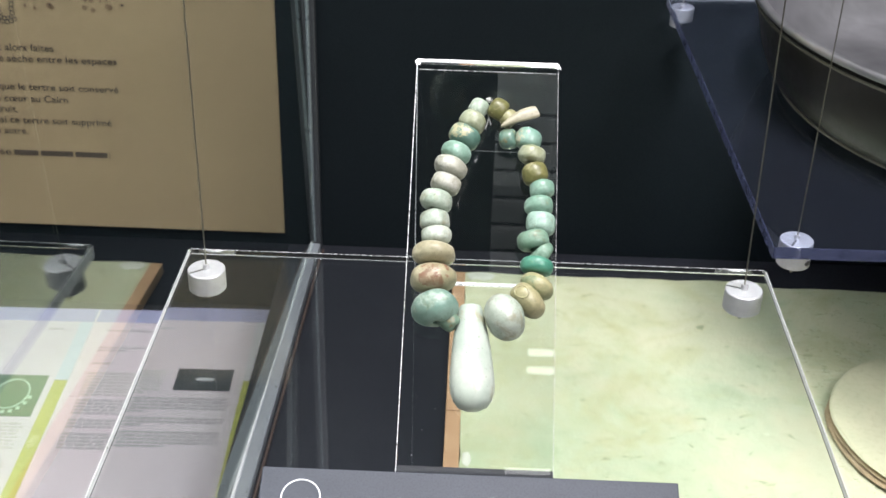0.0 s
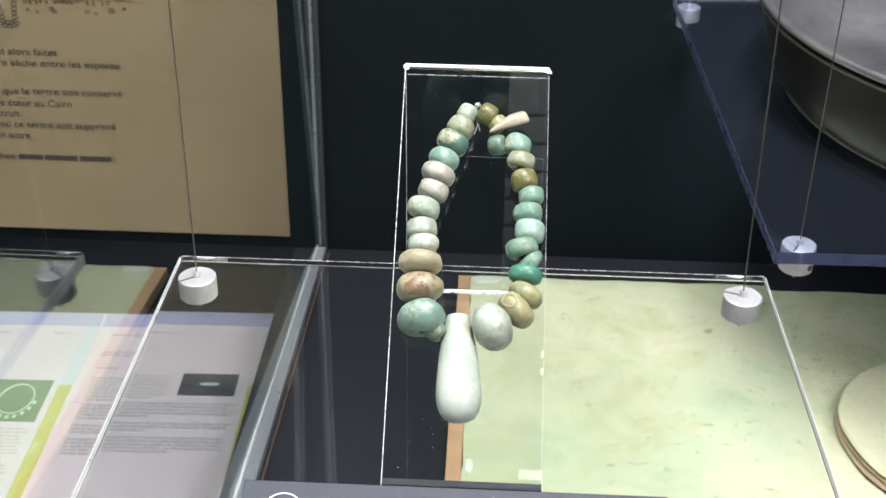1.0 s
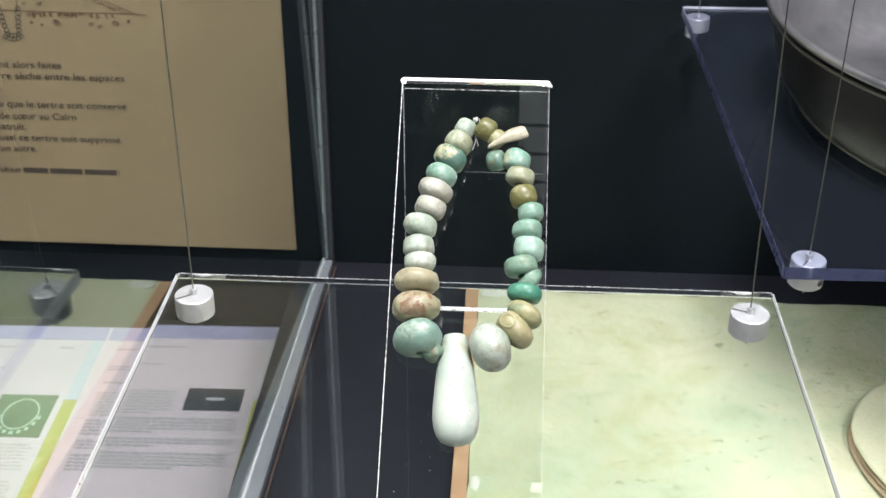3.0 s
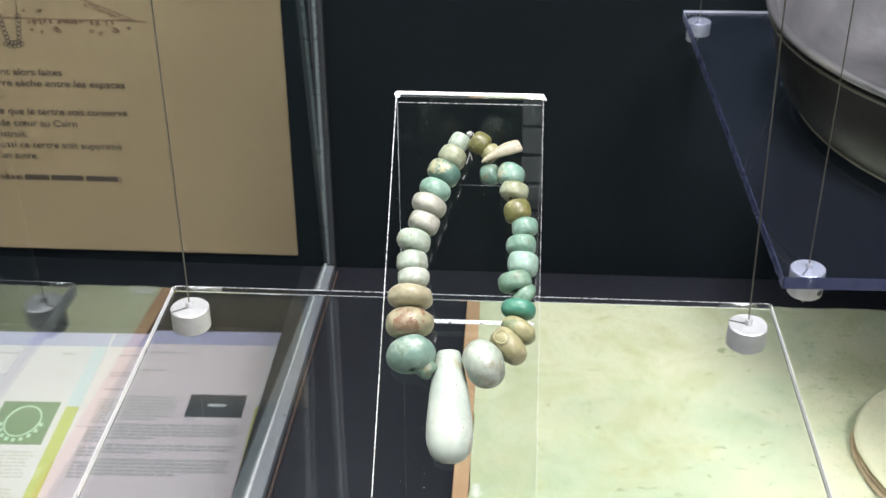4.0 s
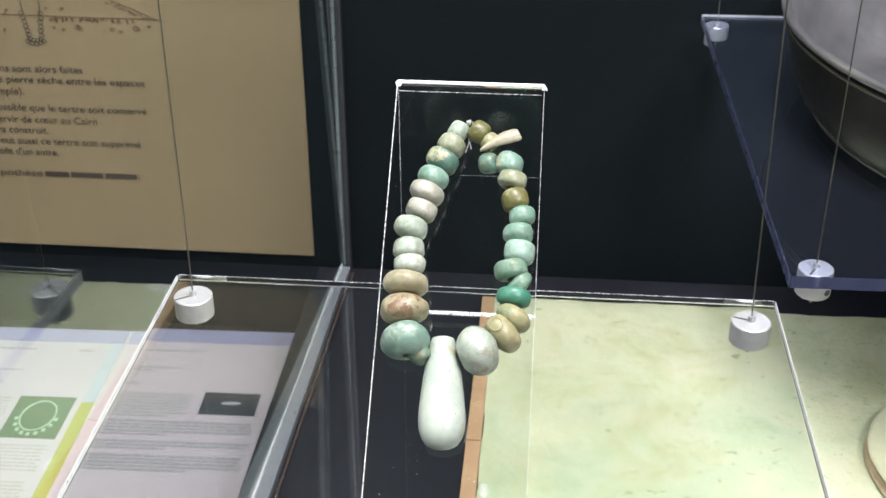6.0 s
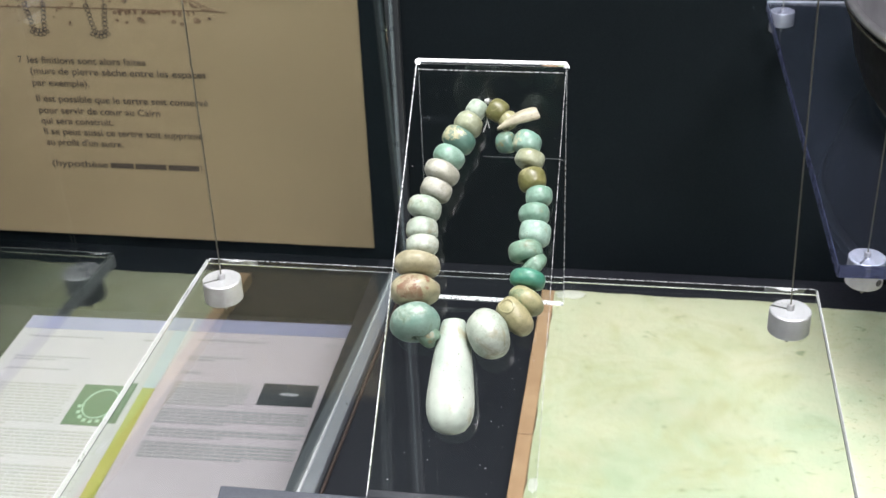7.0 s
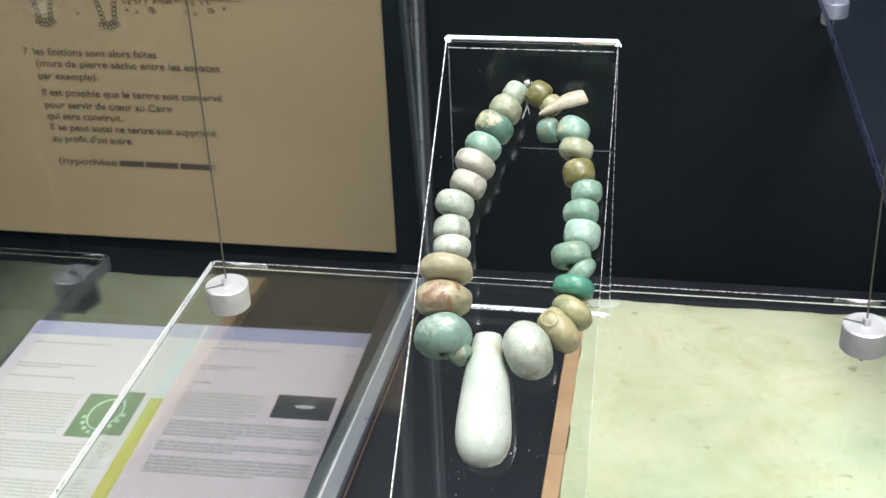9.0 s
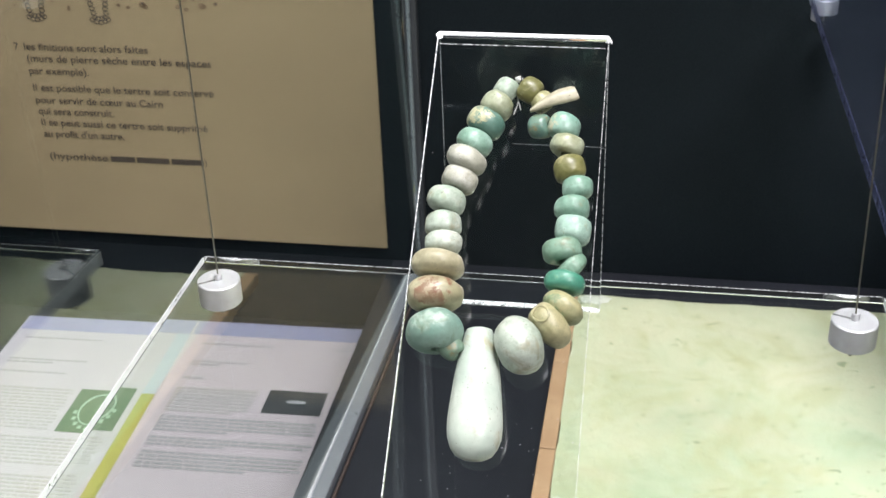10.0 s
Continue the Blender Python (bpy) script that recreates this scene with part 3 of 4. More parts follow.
LEFT_CHAIN = [
    (-0.0024, 0.1599, 0.0086, 0.0080, "pale"), (-0.0048, 0.1523, 0.0120, 0.0086, "mix"), (-0.0081, 0.1448, 0.0138, 0.0094, "teal"),
    (-0.0117, 0.1374, 0.0132, 0.0088, "aqua"), (-0.0140, 0.1302, 0.0146, 0.0082, "white"), (-0.0153, 0.1229, 0.0132, 0.0086, "white"),
    (-0.0192, 0.1147, 0.0136, 0.0092, "pale"), (-0.0193, 0.1062, 0.0124, 0.0080, "veined"), (-0.0185, 0.0990, 0.0134, 0.0080, "veined"),
    (-0.0190, 0.0902, 0.0182, 0.0100, "cream"), (-0.0188, 0.0792, 0.0195, 0.0130, "red"), (-0.0175, 0.0665, 0.0198, 0.0136, "turquoise"),
    (-0.0120, 0.0620, 0.0086, 0.0092, "slate_teal"),
]
RIGHT_CHAIN = [
    (0.0064, 0.1593, 0.0096, 0.0086, "olive"), (0.0110, 0.1552, 0.0084, 0.0064, "sand"), (0.0111, 0.1455, 0.0092, 0.0084, "slate_teal"),
    (0.0195, 0.1450, 0.0114, 0.0090, "chipped"), (0.0210, 0.1378, 0.0118, 0.0080, "mix"), (0.0226, 0.1291, 0.0112, 0.0090, "olive"),
    (0.0258, 0.1224, 0.0106, 0.0082, "aqua"), (0.0245, 0.1145, 0.0122, 0.0086, "aqua"), (0.0255, 0.1064, 0.0124, 0.0100, "glazed"),
    (0.0224, 0.0985, 0.0132, 0.0086, "fern"), (0.0260, 0.0934, 0.0112, 0.0068, "fern"), (0.0242, 0.0872, 0.0136, 0.0078, "jade"),
    (0.0242, 0.0783, 0.0148, 0.0098, "mossy_sand"), (0.0205, 0.0716, 0.0164, 0.0108, "sand"), (0.0110, 0.0637, 0.0202, 0.0168, "veined"),
]
# hole directions that leave the run of the chain, by place in the chain: degrees from across
RIGHT_TURN = {0: 150, 1: 130, 2: -15, 3: 75, 4: 80, 9: 100, 10: 150, 12: 60, 13: 45, 14: 30}
# beads whose drilled mouth is turned outwards, and the small one that rides up on its neighbour
LEAN = {(40, 2): 0.75, (40, 10): 0.55, (1, 11): -0.25}
LIFT = {(1, 12): 0.0090}
LEFT_TURN = {0: 60, 1: 62, 2: 64, 3: 68, 4: 70, 11: 100, 12: 140}
cord = []
shape = {(1, 7): 4.0, (1, 9): 2.3, (1, 10): 2.2, (1, 11): 2.1, (40, 12): 2.2, (40, 13): 2.4, (40, 14): 2.0}
for chain, turns, seed in ((LEFT_CHAIN, LEFT_TURN, 1), (RIGHT_CHAIN, RIGHT_TURN, 40)):
    line = []
    for k, (u, v, width, length, stone) in enumerate(chain):
        a, b = chain[max(0, k - 1)], chain[min(len(chain) - 1, k + 1)]
        angle = radians(turns[k]) if k in turns else math.atan2(a[1] - b[1], a[0] - b[0])
        axis = ACROSS * math.cos(angle) + UP * math.sin(angle) + OUT * LEAN.get((seed, k), 0.0)
        centre = on_plate(u, v, LIFT.get((seed, k), width / 2 + 0.0002))
        bead(centre, axis, width, length, stone, seed + k, round_=shape.get((seed, k), 2.5 + 0.5 * random.random()))
        line.append(centre)
    cord.append(line)
part("thread", tube(cord[0][::-1] + cord[1], 0.00035, 6), THREAD, necklace, "thin thread through the beads")
for k, (u, way) in enumerate(((0.0013, -1), (0.0026, 1))):
    line = [on_plate(u + way * 0.0007 * math.sin(j * 0.9 + k), 0.1640 - 0.0016 * j, 0.0058 - 0.0005 * j) for j in range(9 - k)]
    part("thread_end", tube(line, 0.00022, 6), KNOT, necklace, "loose clear end of the tied thread", True)
bm = bmesh.new()
bmesh.ops.create_icosphere(bm, subdivisions=2, radius=0.0012)
for v in bm.verts:
    v.co = on_plate(0.0018, 0.1632, 0.0062) + v.co * (1 + 0.5 * noise.noise(v.co * 1500))
part("thread_knot", bm, KNOT, necklace, "small whitish knot of clear thread", True)


def drop_pendant():
    """A long drop, narrow and blunt at its head, full at its foot."""
    length = 0.0446
    bm = lathe([(0, 0), (0.0034, 0.0), (0.0043, -0.0004), (0.0049, -0.0018), (0.0057, -0.006), (0.0068, -0.0117), (0.0077, -0.018), (0.0085, -0.025),
                (0.0090, -0.032), (0.0091, -0.0365), (0.0088, -0.0405), (0.0078, -0.044), (0.0061, -0.0467), (0.0035, -0.0481), (0, -0.0485)], 44)
    for v in bm.verts:
        n = 1 + noise.noise(v.co * 90) * 0.03
        v.co = Vector((v.co.x * n, v.co.y * n * 0.86, v.co.z * length / 0.0485))
    ob = part("pendant", bm, STONES["pendant"], necklace, "pale blue-green polished drop-shaped stone pendant", True)
    head, foot = on_plate(-0.0030, 0.0694, 0.0062), on_plate(-0.0006, 0.0232, 0.0082)
    axis = (head - foot).normalized()
    side = OUT.cross(axis).normalized()
    ob.matrix_basis = Matrix.Translation(head) @ Matrix((side, axis.cross(side), axis)).transposed().to_4x4()


drop_pendant()


def bone_toggle():
    """A flat pointed slip of bone lying across the chain."""
    bm = bmesh.new()
    n = 14
    rows = []
    for k in range(n + 1):
        t = k / n
        w = 0.0004 + 0.0026 * min(1, t * 1.45) ** 0.75 * (1 - 0.22 * max(0, t - 0.94) / 0.06)
        h = 0.0010 + 0.0004 * math.sin(math.pi * t)
        rows.append([bm.verts.new((0.0178 * t - 0.0086, w * math.cos(a) + 0.0010 * math.sin(math.pi * t), h * math.sin(a))) for a in (2 * math.pi * j / 16 for j in range(16))])
    for a, b in zip(rows, rows[1:]):
        for j in range(16):
            bm.faces.new((a[j], a[(j + 1) % 16], b[(j + 1) % 16], b[j]))
    bm.faces.new(rows[0][::-1])
    bm.faces.new(rows[-1])
    ob = part("toggle", bm, STONES["bone"], necklace, "cream bone slip with a rounded end", True)
    axis = (ACROSS * 0.016 + UP * 0.0082 - OUT * 0.0008).normalized()
    turn = Matrix((axis, OUT.cross(axis), OUT)).transposed().to_4x4()
    ob.matrix_basis = Matrix.Translation(on_plate(0.0150, 0.1532, 0.0090)) @ turn


bone_toggle()

ring_way = (OUT - ACROSS * 0.35 + UP * 0.35).normalized()
scar_axis = (ACROSS + UP).normalized()
scar_side = scar_axis.cross(ring_way).normalized()
scar_at, scar_r = on_plate(0.0205, 0.0716, 0.0085), 0.00815
scar = []
for k in range(28):
    a = 2 * math.pi * k / 28
    along, over = 0.0027 * math.cos(a) - 0.0008, 0.0033 * math.sin(a)
    scar.append(scar_at + scar_axis * along + scar_side * over + ring_way * math.sqrt(scar_r ** 2 - over ** 2))
part("drill_mark", tube(scar, 0.00038, 6, True), STONES["sand"], necklace, "shallow round drill scar", True)

# ---- label plate at the foot of the stand ----
label_plate = thing("label_plate", (0, -0.1725, 0.0), label="slate-grey label plate with a white ring lying on the acrylic shelf", category="label")
label_plate.matrix_world = pose(-0.0010, -0.1850, 0.0140, 22)
plate = part("plate", box(-0.080, 0.080, -0.0375, 0.0, -0.0022, 0.0, 0.0004), LABEL, label_plate)
part("ring", tube([(-0.0640 + 0.0074 * math.cos(a), -0.0125 + 0.0074 * math.sin(a), 0.0) for a in (2 * math.pi * k / 40 for k in range(40))], 0.0003, 6, True), LABEL_WHITE, plate, "thin white printed ring")
for x in (-0.06, 0.06):
    part("prop", box(x - 0.004, x + 0.004, -0.0085, -0.0065, -0.0120, -0.0022), LABEL, label_plate, "small prop under the plate")

# ---- basin on the blue shelf ----
basin = thing("metal_basin", label="large dull grey metal basin on a bluish acrylic shelf", category="basin")
basin.matrix_world = pose(0.4135, 0.272, -0.0172) @ Matrix.Diagonal((1, 1, 0.955, 1))
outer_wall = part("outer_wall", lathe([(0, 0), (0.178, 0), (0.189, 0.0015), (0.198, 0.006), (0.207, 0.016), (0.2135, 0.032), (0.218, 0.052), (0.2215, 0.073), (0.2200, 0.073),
                          (0.2165, 0.053), (0.2118, 0.033), (0.205, 0.017), (0.197, 0.0075), (0.188, 0.003), (0.177, 0.0015), (0, 0.0015)], 120), BASIN_OUTER, basin, "dark brown-grey outer wall", True)
part("inner_wall", lathe([(0.2196, 0.073), (0.2160, 0.053), (0.2112, 0.033), (0.2044, 0.0175), (0.1964, 0.0082), (0.1875, 0.0038), (0.1765, 0.0023), (0, 0.0023), (0, 0.0032), (0.176, 0.0032),
                          (0.187, 0.0048), (0.1955, 0.0092), (0.2033, 0.0185), (0.21, 0.0335), (0.2148, 0.053), (0.2184, 0.073)], 120, True), STEEL_IN, basin, "brushed grey inner wall", True)
part("rim", tube([(0.2225 * math.cos(a), 0.2225 * math.sin(a), 0.0735) for a in (2 * math.pi * k / 120 for k in range(120))], 0.0030, 10, True), STEEL_IN, basin, "rolled rim", True)
part("rim_band", tube([(0.2222 * math.cos(a), 0.2222 * math.sin(a), 0.0662) for a in (2 * math.pi * k / 120 for k in range(120))], 0.0011, 8, True), SEAM, outer_wall, "thin brownish band under the rim", True)
part("foot_seam", tube([(0.1985 * math.cos(a), 0.1985 * math.sin(a), 0.0055) for a in (2 * math.pi * k / 120 for k in range(120))], 0.0011, 8, True), SEAM, outer_wall, "thin pale seam round the foot", True)

# ---- green slab with its plank, and the stone disc on it ----


def rough_slab(x0, x1, y0, y1, z0, z1, cells=(70, 60)):
    """A plaster slab with an uneven top, worn edges and a chipped corner."""
    bm = bmesh.new()
    nx, ny = cells
    grid = []
    for j in range(ny + 1):
        row = []
        for i in range(nx + 1):
            x, y = x0 + (x1 - x0) * i / nx, y0 + (y1 - y0) * j / ny
            edge = min(i, nx - i, j, ny - j)
            drop = 0.0016 if edge == 0 else 0
            p = Vector((x, y, 0))
            z = z1 - drop + 0.0012 * noise.noise(p * 18) + 0.0008 * noise.noise(p * 60)
            if i == 0:
                x += 0.0018 * noise.noise(p * 45) + 0.0008 * noise.noise(p * 160)
            if j == ny:
                y += 0.0022 * noise.noise(p * 30)
            row.append(bm.verts.new((x, y, z)))
        grid.append(row)
    for j in range(ny):
        for i in range(nx):
            bm.faces.new((grid[j][i], grid[j][i + 1], grid[j + 1][i + 1], grid[j + 1][i]))
    rim = grid[0] + [r[-1] for r in grid[1:]] + grid[-1][-2::-1] + [r[0] for r in grid[-2:0:-1]]
    low = [bm.verts.new((v.co.x, v.co.y, z0)) for v in rim]
    n = len(rim)
    for k in range(n):
        bm.faces.new((rim[k], low[k], low[(k + 1) % n], rim[(k + 1) % n]))
    bm.faces.new(low)
    return bm


SLAB = -0.272
tagged(part("plaster_slab", rough_slab(-0.0042, 0.75, -0.20, 0.4275, FLOOR + 0.0005, SLAB), PLASTER, smooth=True), label="pale green painted plaster slab lying on the black case floor", category="slab")
for y0, y1 in ((-0.20, 0.2185), (0.2195, 0.4275)):
    tagged(part("wooden_plank", box(-0.0162, -0.0045, y0, y1, FLOOR + 0.0005, SLAB - 0.001, 0.0008), WOOD), label="narrow brown wooden plank beside the green slab", category="plank")


def flake(x, y, z, rx, ry, seed):
    """A thin flake with a torn outline."""
    bm = lathe([(0, 0), (0.9, 0), (1, 0.3), (0.85, 0.8), (0, 1)], 28)
    for v in bm.verts:
        a = math.atan2(v.co.y, v.co.x)
        n = 1 + 0.35 * noise.noise(Vector((math.cos(a) * 2.2, math.sin(a) * 2.2, seed)))
        v.co = Vector((x + v.co.x * rx * n, y + v.co.y * ry * n, z + v.co.z * 0.0009))
    return bm


tagged(part("plaster_patch", flake(0.010, 0.418, SLAB + 0.0006, 0.013, 0.007, 2.0), PLASTER_WHITE, smooth=True), label="bare white plaster patch at the slab's corner", category="patch")
tagged(part("plaster_patch", flake(0.0010, 0.160, SLAB - 0.0002, 0.0032, 0.0080, 7.0), PLASTER_WHITE, smooth=True), label="bare white plaster patch along the slab's edge", category="patch")

disc = thing("stone_disc", (0.377, 0.211, SLAB + 0.0015), label="cream stone disc with a brown rim on the slab", category="stone")


def disc_bm(r, z0, z1, seed):
    bm = lathe([(0, z0), (r * 0.97, z0), (r, z0 + 0.002), (r * 1.004, (z0 + z1) / 2), (r * 0.995, z1 - 0.001), (r * 0.975, z1), (r * 0.6, z1 + 0.0004), (r * 0.3, z1 + 0.0002), (0, z1)], 90)
    for v in bm.verts:
        n = 1 + 0.018 * noise.noise(Vector((v.co.x * 22, v.co.y * 22, seed))) + 0.008 * noise.noise(Vector((v.co.x * 90, v.co.y * 90, seed + v.co.z * 300)))
        v.co.x, v.co.y = v.co.x * n, v.co.y * n
    return bm


part("layer", disc_bm(0.0955, 0.0, 0.004, 1), DISC_SIDE, disc, "brown lower layer", True)
part("layer", disc_bm(0.0935, 0.0042, 0.0082, 5), DISC_SIDE, disc, "brown middle layer", True)
part("cap", disc_bm(0.0942, 0.0084, 0.0135, 9), DISC_TOP, disc, "cream upper face", True)

# ---- printed board on the back wall ----
board = thing("information_board", (0, 0.481, 0), label="beige printed information board with a drawing and French text", category="board")
card = part("card", box(-0.80, -0.1832, 0.0, 0.0022, -0.2658, 0.44, 0.0004), BEIGE, board)
part("backing", box(-0.78, -0.205, 0.0022, 0.0123, -0.24, 0.42), BLACK_WALL, board, "black backing behind the card")


def board_text(x0, x1, middle, text, size=0.0094):
    """A printed line from x0 to x1; middle is the height of the small letters' middle."""
    ob = writing("text_line", text, size, INK, card, Matrix.Identity(4))
    wide = max(v.co.x for v in ob.data.vertices) - min(v.co.x for v in ob.data.vertices)
    ob.matrix_basis = pose(x0, -0.0004, middle - 0.0024, 90) @ Matrix.Diagonal(((x1 - x0) / wide, 1, 1, 1))


for x0, x1, z, text in ((-0.5065, -0.5025, -0.0845, "7"), (-0.4975, -0.3836, -0.0845, "les finitions sont alors faites"),
                        (-0.4970, -0.3280, -0.0952, "(murs de pierre s\u00e8che entre les espaces"), (-0.4972, -0.4413, -0.1068, "par exemple)."),
                        (-0.4968, -0.3295, -0.1225, "Il est possible que le tertre soit conserv\u00e9"), (-0.4966, -0.3772, -0.1343, "pour servir de c\u0153ur au Cairn"),
                        (-0.4960, -0.4245, -0.1450, "qui sera construit."), (-0.4957, -0.3393, -0.1559, "Il se peut aussi ce tertre soit supprim\u00e9"),
                        (-0.4952, -0.4182, -0.1670, "au profit d'un autre."), (-0.4942, -0.4380, -0.1890, "(hypoth\u00e8se")):
    board_text(x0, x1, z, text)
for x0, x1 in ((-0.4345, -0.4115), (-0.4095, -0.3790), (-0.3765, -0.3465)):
    part("bar", box(x0, x1, -0.0004, 0.0, -0.1915, -0.1862), INK, card, "dark printed bar")
board_text(-0.3455, -0.3435, -0.1890, ")")


def drawing():
    """The ink drawing: a mound's slope over a ground line with scattered stones and two stone-lined pits."""
    def flat(points, width, name, mat, closed=False):
        part(name, tube([(x, -0.0002, z - 0.0009) for x, z in points], width, 6, closed), mat, card)

    def pebble(x, z, rx, rz, width, mat, lean=0.0):
        flat([(x + rx * math.cos(t) * (1 + 0.2 * math.sin(3 * t + lean)), z + rz * math.sin(t)) for t in (2 * math.pi * j / 8 for j in range(8))], width, "ground_stone", mat, True)

    rnd = random.Random(4)
    flat([(-0.60, -0.0325), (-0.54, -0.0330), (-0.47, -0.0326), (-0.40, -0.0332), (-0.36, -0.0337), (-0.32, -0.0336), (-0.3005, -0.0345)], 0.00038, "ground_line", BROWN_INK)
    flat([(-0.3100, -0.0338), (-0.322, -0.0285), (-0.338, -0.0218), (-0.3535, -0.0155), (-0.385, -0.004), (-0.43, 0.008), (-0.50, 0.016), (-0.60, 0.020)], 0.00034, "slope_line", BROWN_INK)
    for cx, deep in ((-0.4795, -0.0590), (-0.4215, -0.0600)):
        # the lining: a chain of rounded stones down one side, over the foot and up the other
        for s in (-1, 1):
            flat([(cx + s * (0.0078 + 0.0004 * k + rnd.uniform(-0.0004, 0.0004)), deep + 0.027 + 0.009 * k) for k in range(8)], 0.00040, "pit_side", INK)
            for k in range(7):
                pebble(cx + s * (0.0050 + 0.0006 * k) + rnd.uniform(-0.0005, 0.0005), deep + 0.0050 + 0.0040 * k, 0.0023, 0.0019, 0.00042, INK, k)
        for x, z in ((-0.0072, 0.0030), (-0.0036, 0.0012), (0.0004, 0.0006), (0.0040, 0.0016), (0.0074, 0.0034), (-0.0018, 0.0042), (0.0022, 0.0044)):
            pebble(cx + x, deep + z, 0.0022, 0.0018, 0.00042, INK, x * 900)
    # rubble hanging under the ground line, thickest in the middle
    for k in range(30):
        x = rnd.gauss(-0.372, 0.018)
        if x < -0.405:
            continue
        flat([(x, -0.0342), (x + rnd.uniform(-0.0012, 0.0016), -0.0342 - rnd.uniform(0.0010, 0.0042))], rnd.uniform(0.0006, 0.0012), "ground_stone", BROWN_INK)
    for x, z, r in ((-0.3945, -0.0455, 0.0012), (-0.3815, -0.0425, 0.0026), (-0.3790, -0.0445, 0.0020), (-0.3505, -0.0440, 0.0018), (-0.3430, -0.0460, 0.0016), (-0.3440, -0.0375, 0.0015),
                    (-0.3290, -0.0425, 0.0026), (-0.3275, -0.0432, 0.0019), (-0.3170, -0.0405, 0.0014), (-0.3940, -0.0265, 0.0016), (-0.4045, -0.0365, 0.0015), (-0.4030, -0.0435, 0.0011)):
        pebble(x, z, r, r * 0.75, 0.00045, BROWN_INK, x * 800)
    for x, z in ((-0.3165, -0.0404), (-0.3925, -0.0258), (-0.3810, -0.0418)):
        pebble(x, z, 0.0007, 0.0006, 0.0006, INK)
    for k in range(16):
        t = k / 15
        x = -0.353 + 0.036 * t
        pebble(x + rnd.uniform(-0.001, 0.001), -0.0155 - 0.0150 * t - rnd.uniform(0.0015, 0.0045), rnd.uniform(0.0006, 0.0016), 0.0008, 0.0003, BROWN_INK, k)
    for k in range(60):
        x, z = rnd.uniform(-0.60, -0.405), rnd.uniform(-0.050, -0.024)
        if min(abs(x + 0.4795), abs(x + 0.4215)) < 0.0125:
            continue
        r = rnd.uniform(0.0004, 0.0015)
        pebble(x, z, r, r * 0.7, 0.00035, BROWN_INK, k)


drawing()


# ---- open booklet on the case floor ----
SPREAD = pose(-0.30, 0.34, LOW_FLOOR + 0.0006, 0, 0, 1.6) @ pose(0.2943, -0.2410, 0)
booklet = thing("open_booklet", label="open printed booklet with small photographs lying on the black floor", category="booklet")
booklet.matrix_world = SPREAD @ Matrix.Diagonal((1.147, 1.10, 1.0, 1.0))


def print_on(name, x0, x1, y0, y1, mat, level=1, label=""):
    z = 0.0036 + 0.0004 * level
    return part(name, box(x0, x1, y0, y1, z - 0.0003, z), mat, pages[x0 > -0.3154], label)


pages = []


for x0, x1, mat in ((-0.4665, -0.31545, PAPER), (-0.31535, -0.1640, PINK_PAPER)):
    pages.append(part("page", box(x0, x1, 0.066, 0.3447, 0.0, 0.0036, 0.0004), mat, booklet))
    print_on("header_band", x0 + 0.001, x1 - 0.001, 0.3235, 0.3437, HEADER)
    print_on("margin_strip", x1 - 0.0115, x1 - 0.001, 0.2360, 0.3225, CYAN if x1 < -0.3 else GREY_MARGIN)
    print_on("yellow_strip", x1 - 0.0115, x1 - 0.001, 0.0865, 0.2355, YELLOW)
    print_on("yellow_foot", x0 + 0.001, x1 - 0.001, 0.0675, 0.0860, YELLOW)


def lines(x0, x1, y, count, pitch, mat, seed, height=0.0019):
    """Unreadable small print as rows of bars."""
    rnd = random.Random(seed)
    for k in range(count):
        bm, x = bmesh.new(), x0
        end = x1 - (rnd.uniform(0.2, 0.6) * (x1 - x0) if k == count - 1 else rnd.uniform(0, 0.004))
        while x < end:
            w = min(rnd.uniform(0.003, 0.010), end - x)
            box(x, x + w, y - k * pitch - height, y - k * pitch, 0.0037, 0.0040, bm=bm)
            x += w + 0.0011
        part("print_line", bm, mat, pages[x0 > -0.3154])


# the page with the green photograph
lines(-0.455, -0.365, 0.312, 1, 0.004, GREY_PRINT, 1)
lines(-0.352, -0.334, 0.312, 1, 0.004, GREY_PRINT, 8)
lines(-0.455, -0.385, 0.280, 2, 0.0042, GREY_PRINT, 2)
lines(-0.455, -0.375, 0.262, 1, 0.0042, GREY_PRINT, 3)
lines(-0.455, -0.382, 0.240, 14, 0.0042, PALE_PRINT, 4, 0.0021)
lines(-0.455, -0.334, 0.178, 9, 0.0042, PALE_PRINT, 5, 0.0021)
lines(-0.455, -0.334, 0.134, 10, 0.0042, PALE_PRINT, 6, 0.0021)
print_on("photograph", -0.3780, -0.3325, 0.186, 0.2415, PHOTO_GREEN, 1, "small green aerial photograph")
part("photo_ring", tube([(-0.3555 + 0.0135 * math.cos(a), 0.2155 + 0.0195 * math.sin(a), 0.0041) for a in (2 * math.pi * k / 40 for k in range(40))], 0.0007, 6, True), PHOTO_PALE, pages[0], "pale ring in the photograph")
for k in range(9):
    a = math.pi * (1.05 + 0.9 * k / 8)
    print_on("photo_mark", -0.3555 + 0.016 * math.cos(a) - 0.0014, -0.3555 + 0.016 * math.cos(a) + 0.0014, 0.2145 + 0.0235 * math.sin(a) - 0.002, 0.2145 + 0.0235 * math.sin(a) + 0.002, PHOTO_PALE, 2)
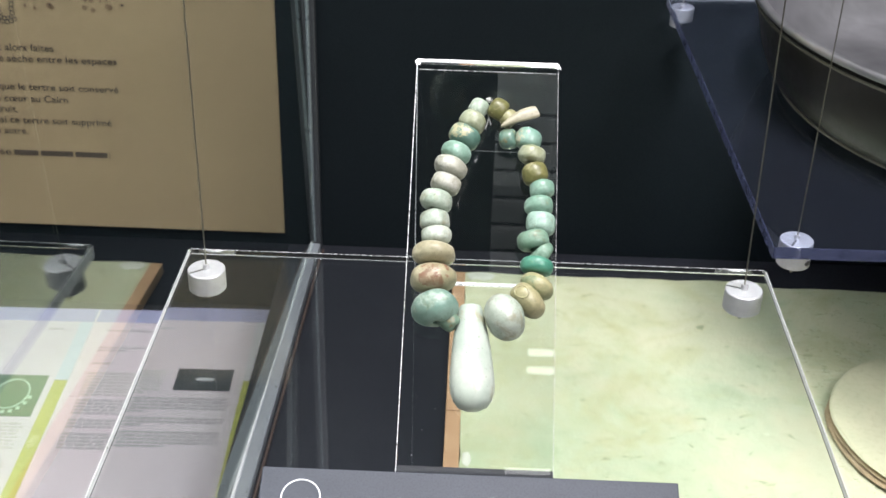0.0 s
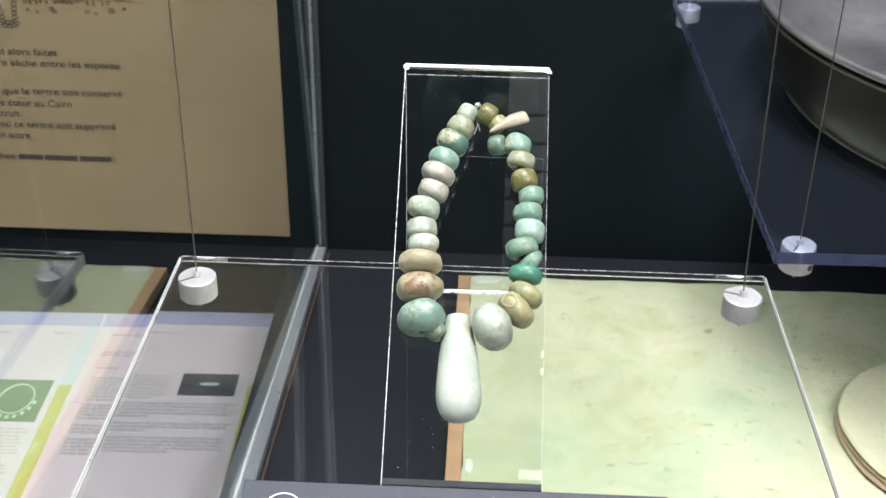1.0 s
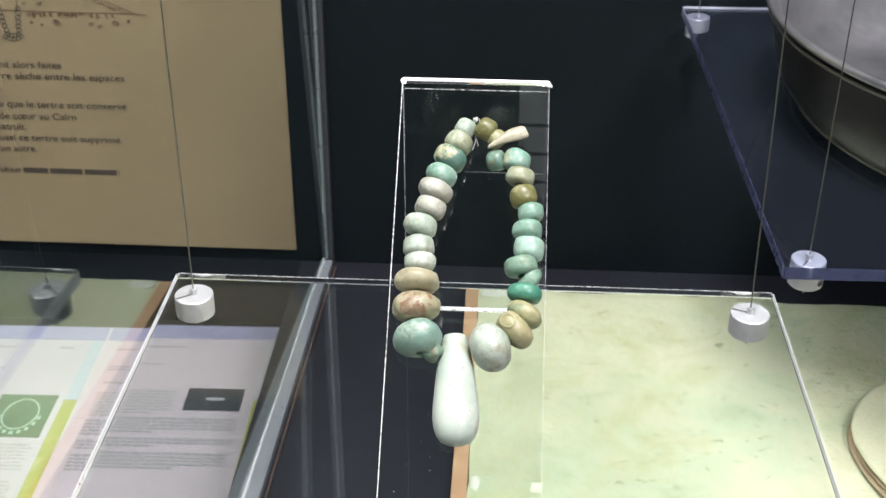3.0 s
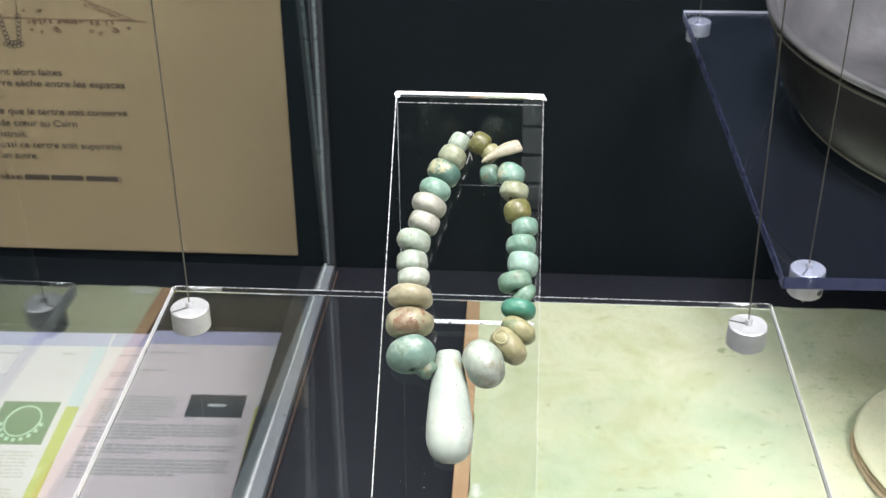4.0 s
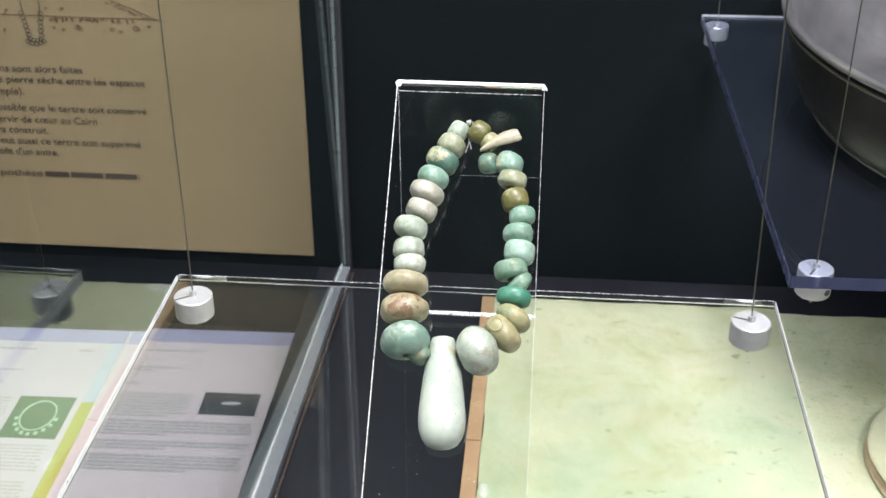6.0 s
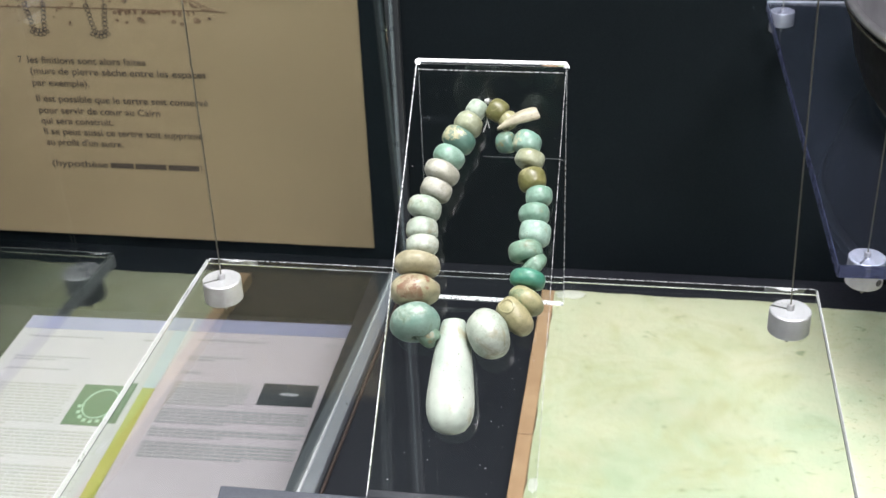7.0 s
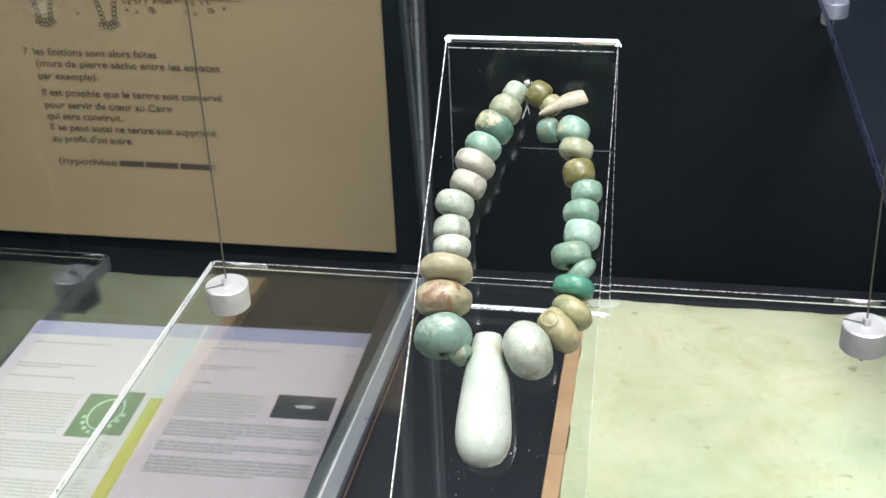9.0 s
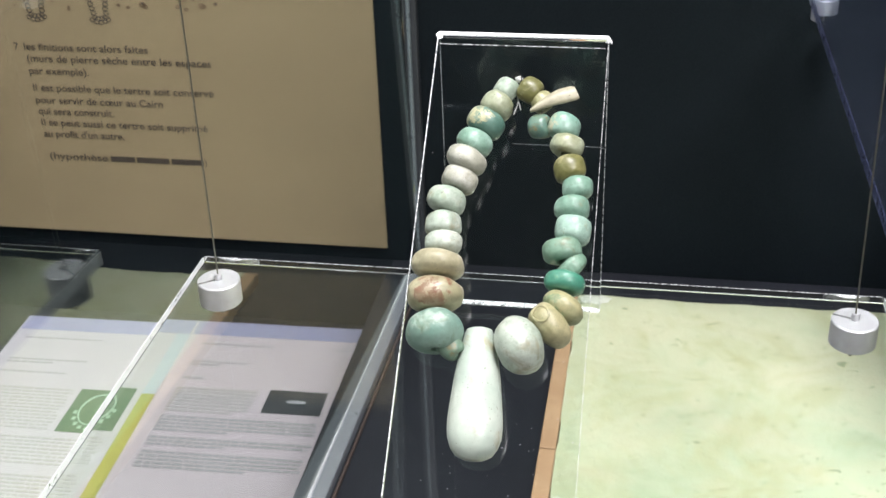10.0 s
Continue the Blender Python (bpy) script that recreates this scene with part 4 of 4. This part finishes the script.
# the page with the dark photograph
lines(-0.303, -0.205, 0.311, 1, 0.004, GREY_PRINT, 11)
lines(-0.192, -0.177, 0.311, 1, 0.004, GREY_PRINT, 18)
lines(-0.303, -0.255, 0.285, 2, 0.0042, GREY_PRINT, 12)
lines(-0.303, -0.277, 0.262, 1, 0.0042, GREY_PRINT, 13, 0.0026)
lines(-0.303, -0.237, 0.2475, 8, 0.0042, PALE_PRINT, 14, 0.0024)
lines(-0.303, -0.181, 0.2105, 5, 0.0042, GREY_PRINT, 15, 0.0026)
lines(-0.303, -0.181, 0.1845, 3, 0.0042, GREY_PRINT, 16, 0.0026)
lines(-0.303, -0.181, 0.1670, 5, 0.0042, GREY_PRINT, 17, 0.0026)
print_on("photograph", -0.2295, -0.1845, 0.2205, 0.2505, PHOTO_DARK, 1, "small dark photograph")
glint = lathe([(0, 0), (0.9, 0), (1, 0.5), (0, 1)], 20)
for v in glint.verts:
    v.co = Vector((-0.206 + v.co.x * 0.008, 0.2360 + v.co.y * 0.0022, 0.0040 + v.co.z * 0.0003))
part("photo_glint", glint, GREY_MARGIN, pages[1], "pale gleam in the photograph")


# ---- dust on the acrylic ----


def dust(count, seed, place, smallest=0.00012, largest=0.00045):
    """Scattered specks, one mesh."""
    rnd = random.Random(seed)
    verts, faces = [], []
    for k in range(count):
        c, r = place(rnd), rnd.uniform(smallest, largest) * rnd.random() ** 1.6 + smallest * 0.4
        n = len(verts)
        for a in range(5):
            t = 2 * math.pi * a / 5 + rnd.random()
            verts.append((c.x + r * math.cos(t), c.y + r * math.sin(t) * 0.8, c.z))
        verts.append((c.x, c.y, c.z + r * 0.6))
        faces += [(n + a, n + (a + 1) % 5, n + 5) for a in range(5)] + [tuple(n + 4 - a for a in range(5))]
    data = bpy.data.meshes.new("dust")
    data.from_pydata(verts, [], faces)
    data.materials.append(PAPER)
    return new("dust", data)


tagged(dust(90, 3, lambda r: Vector((r.uniform(-0.026, 0.03), r.uniform(-0.165, -0.06), 0.0002))), label="fine white dust specks on the clear shelf", category="dust", kind="stuff")
tagged(dust(110, 5, lambda r: on_plate(r.uniform(-0.029, 0.031), r.uniform(0.02, 0.18), 0.0001), 0.00006, 0.00022), label="fine dust specks on the clear stand", category="dust", kind="stuff")
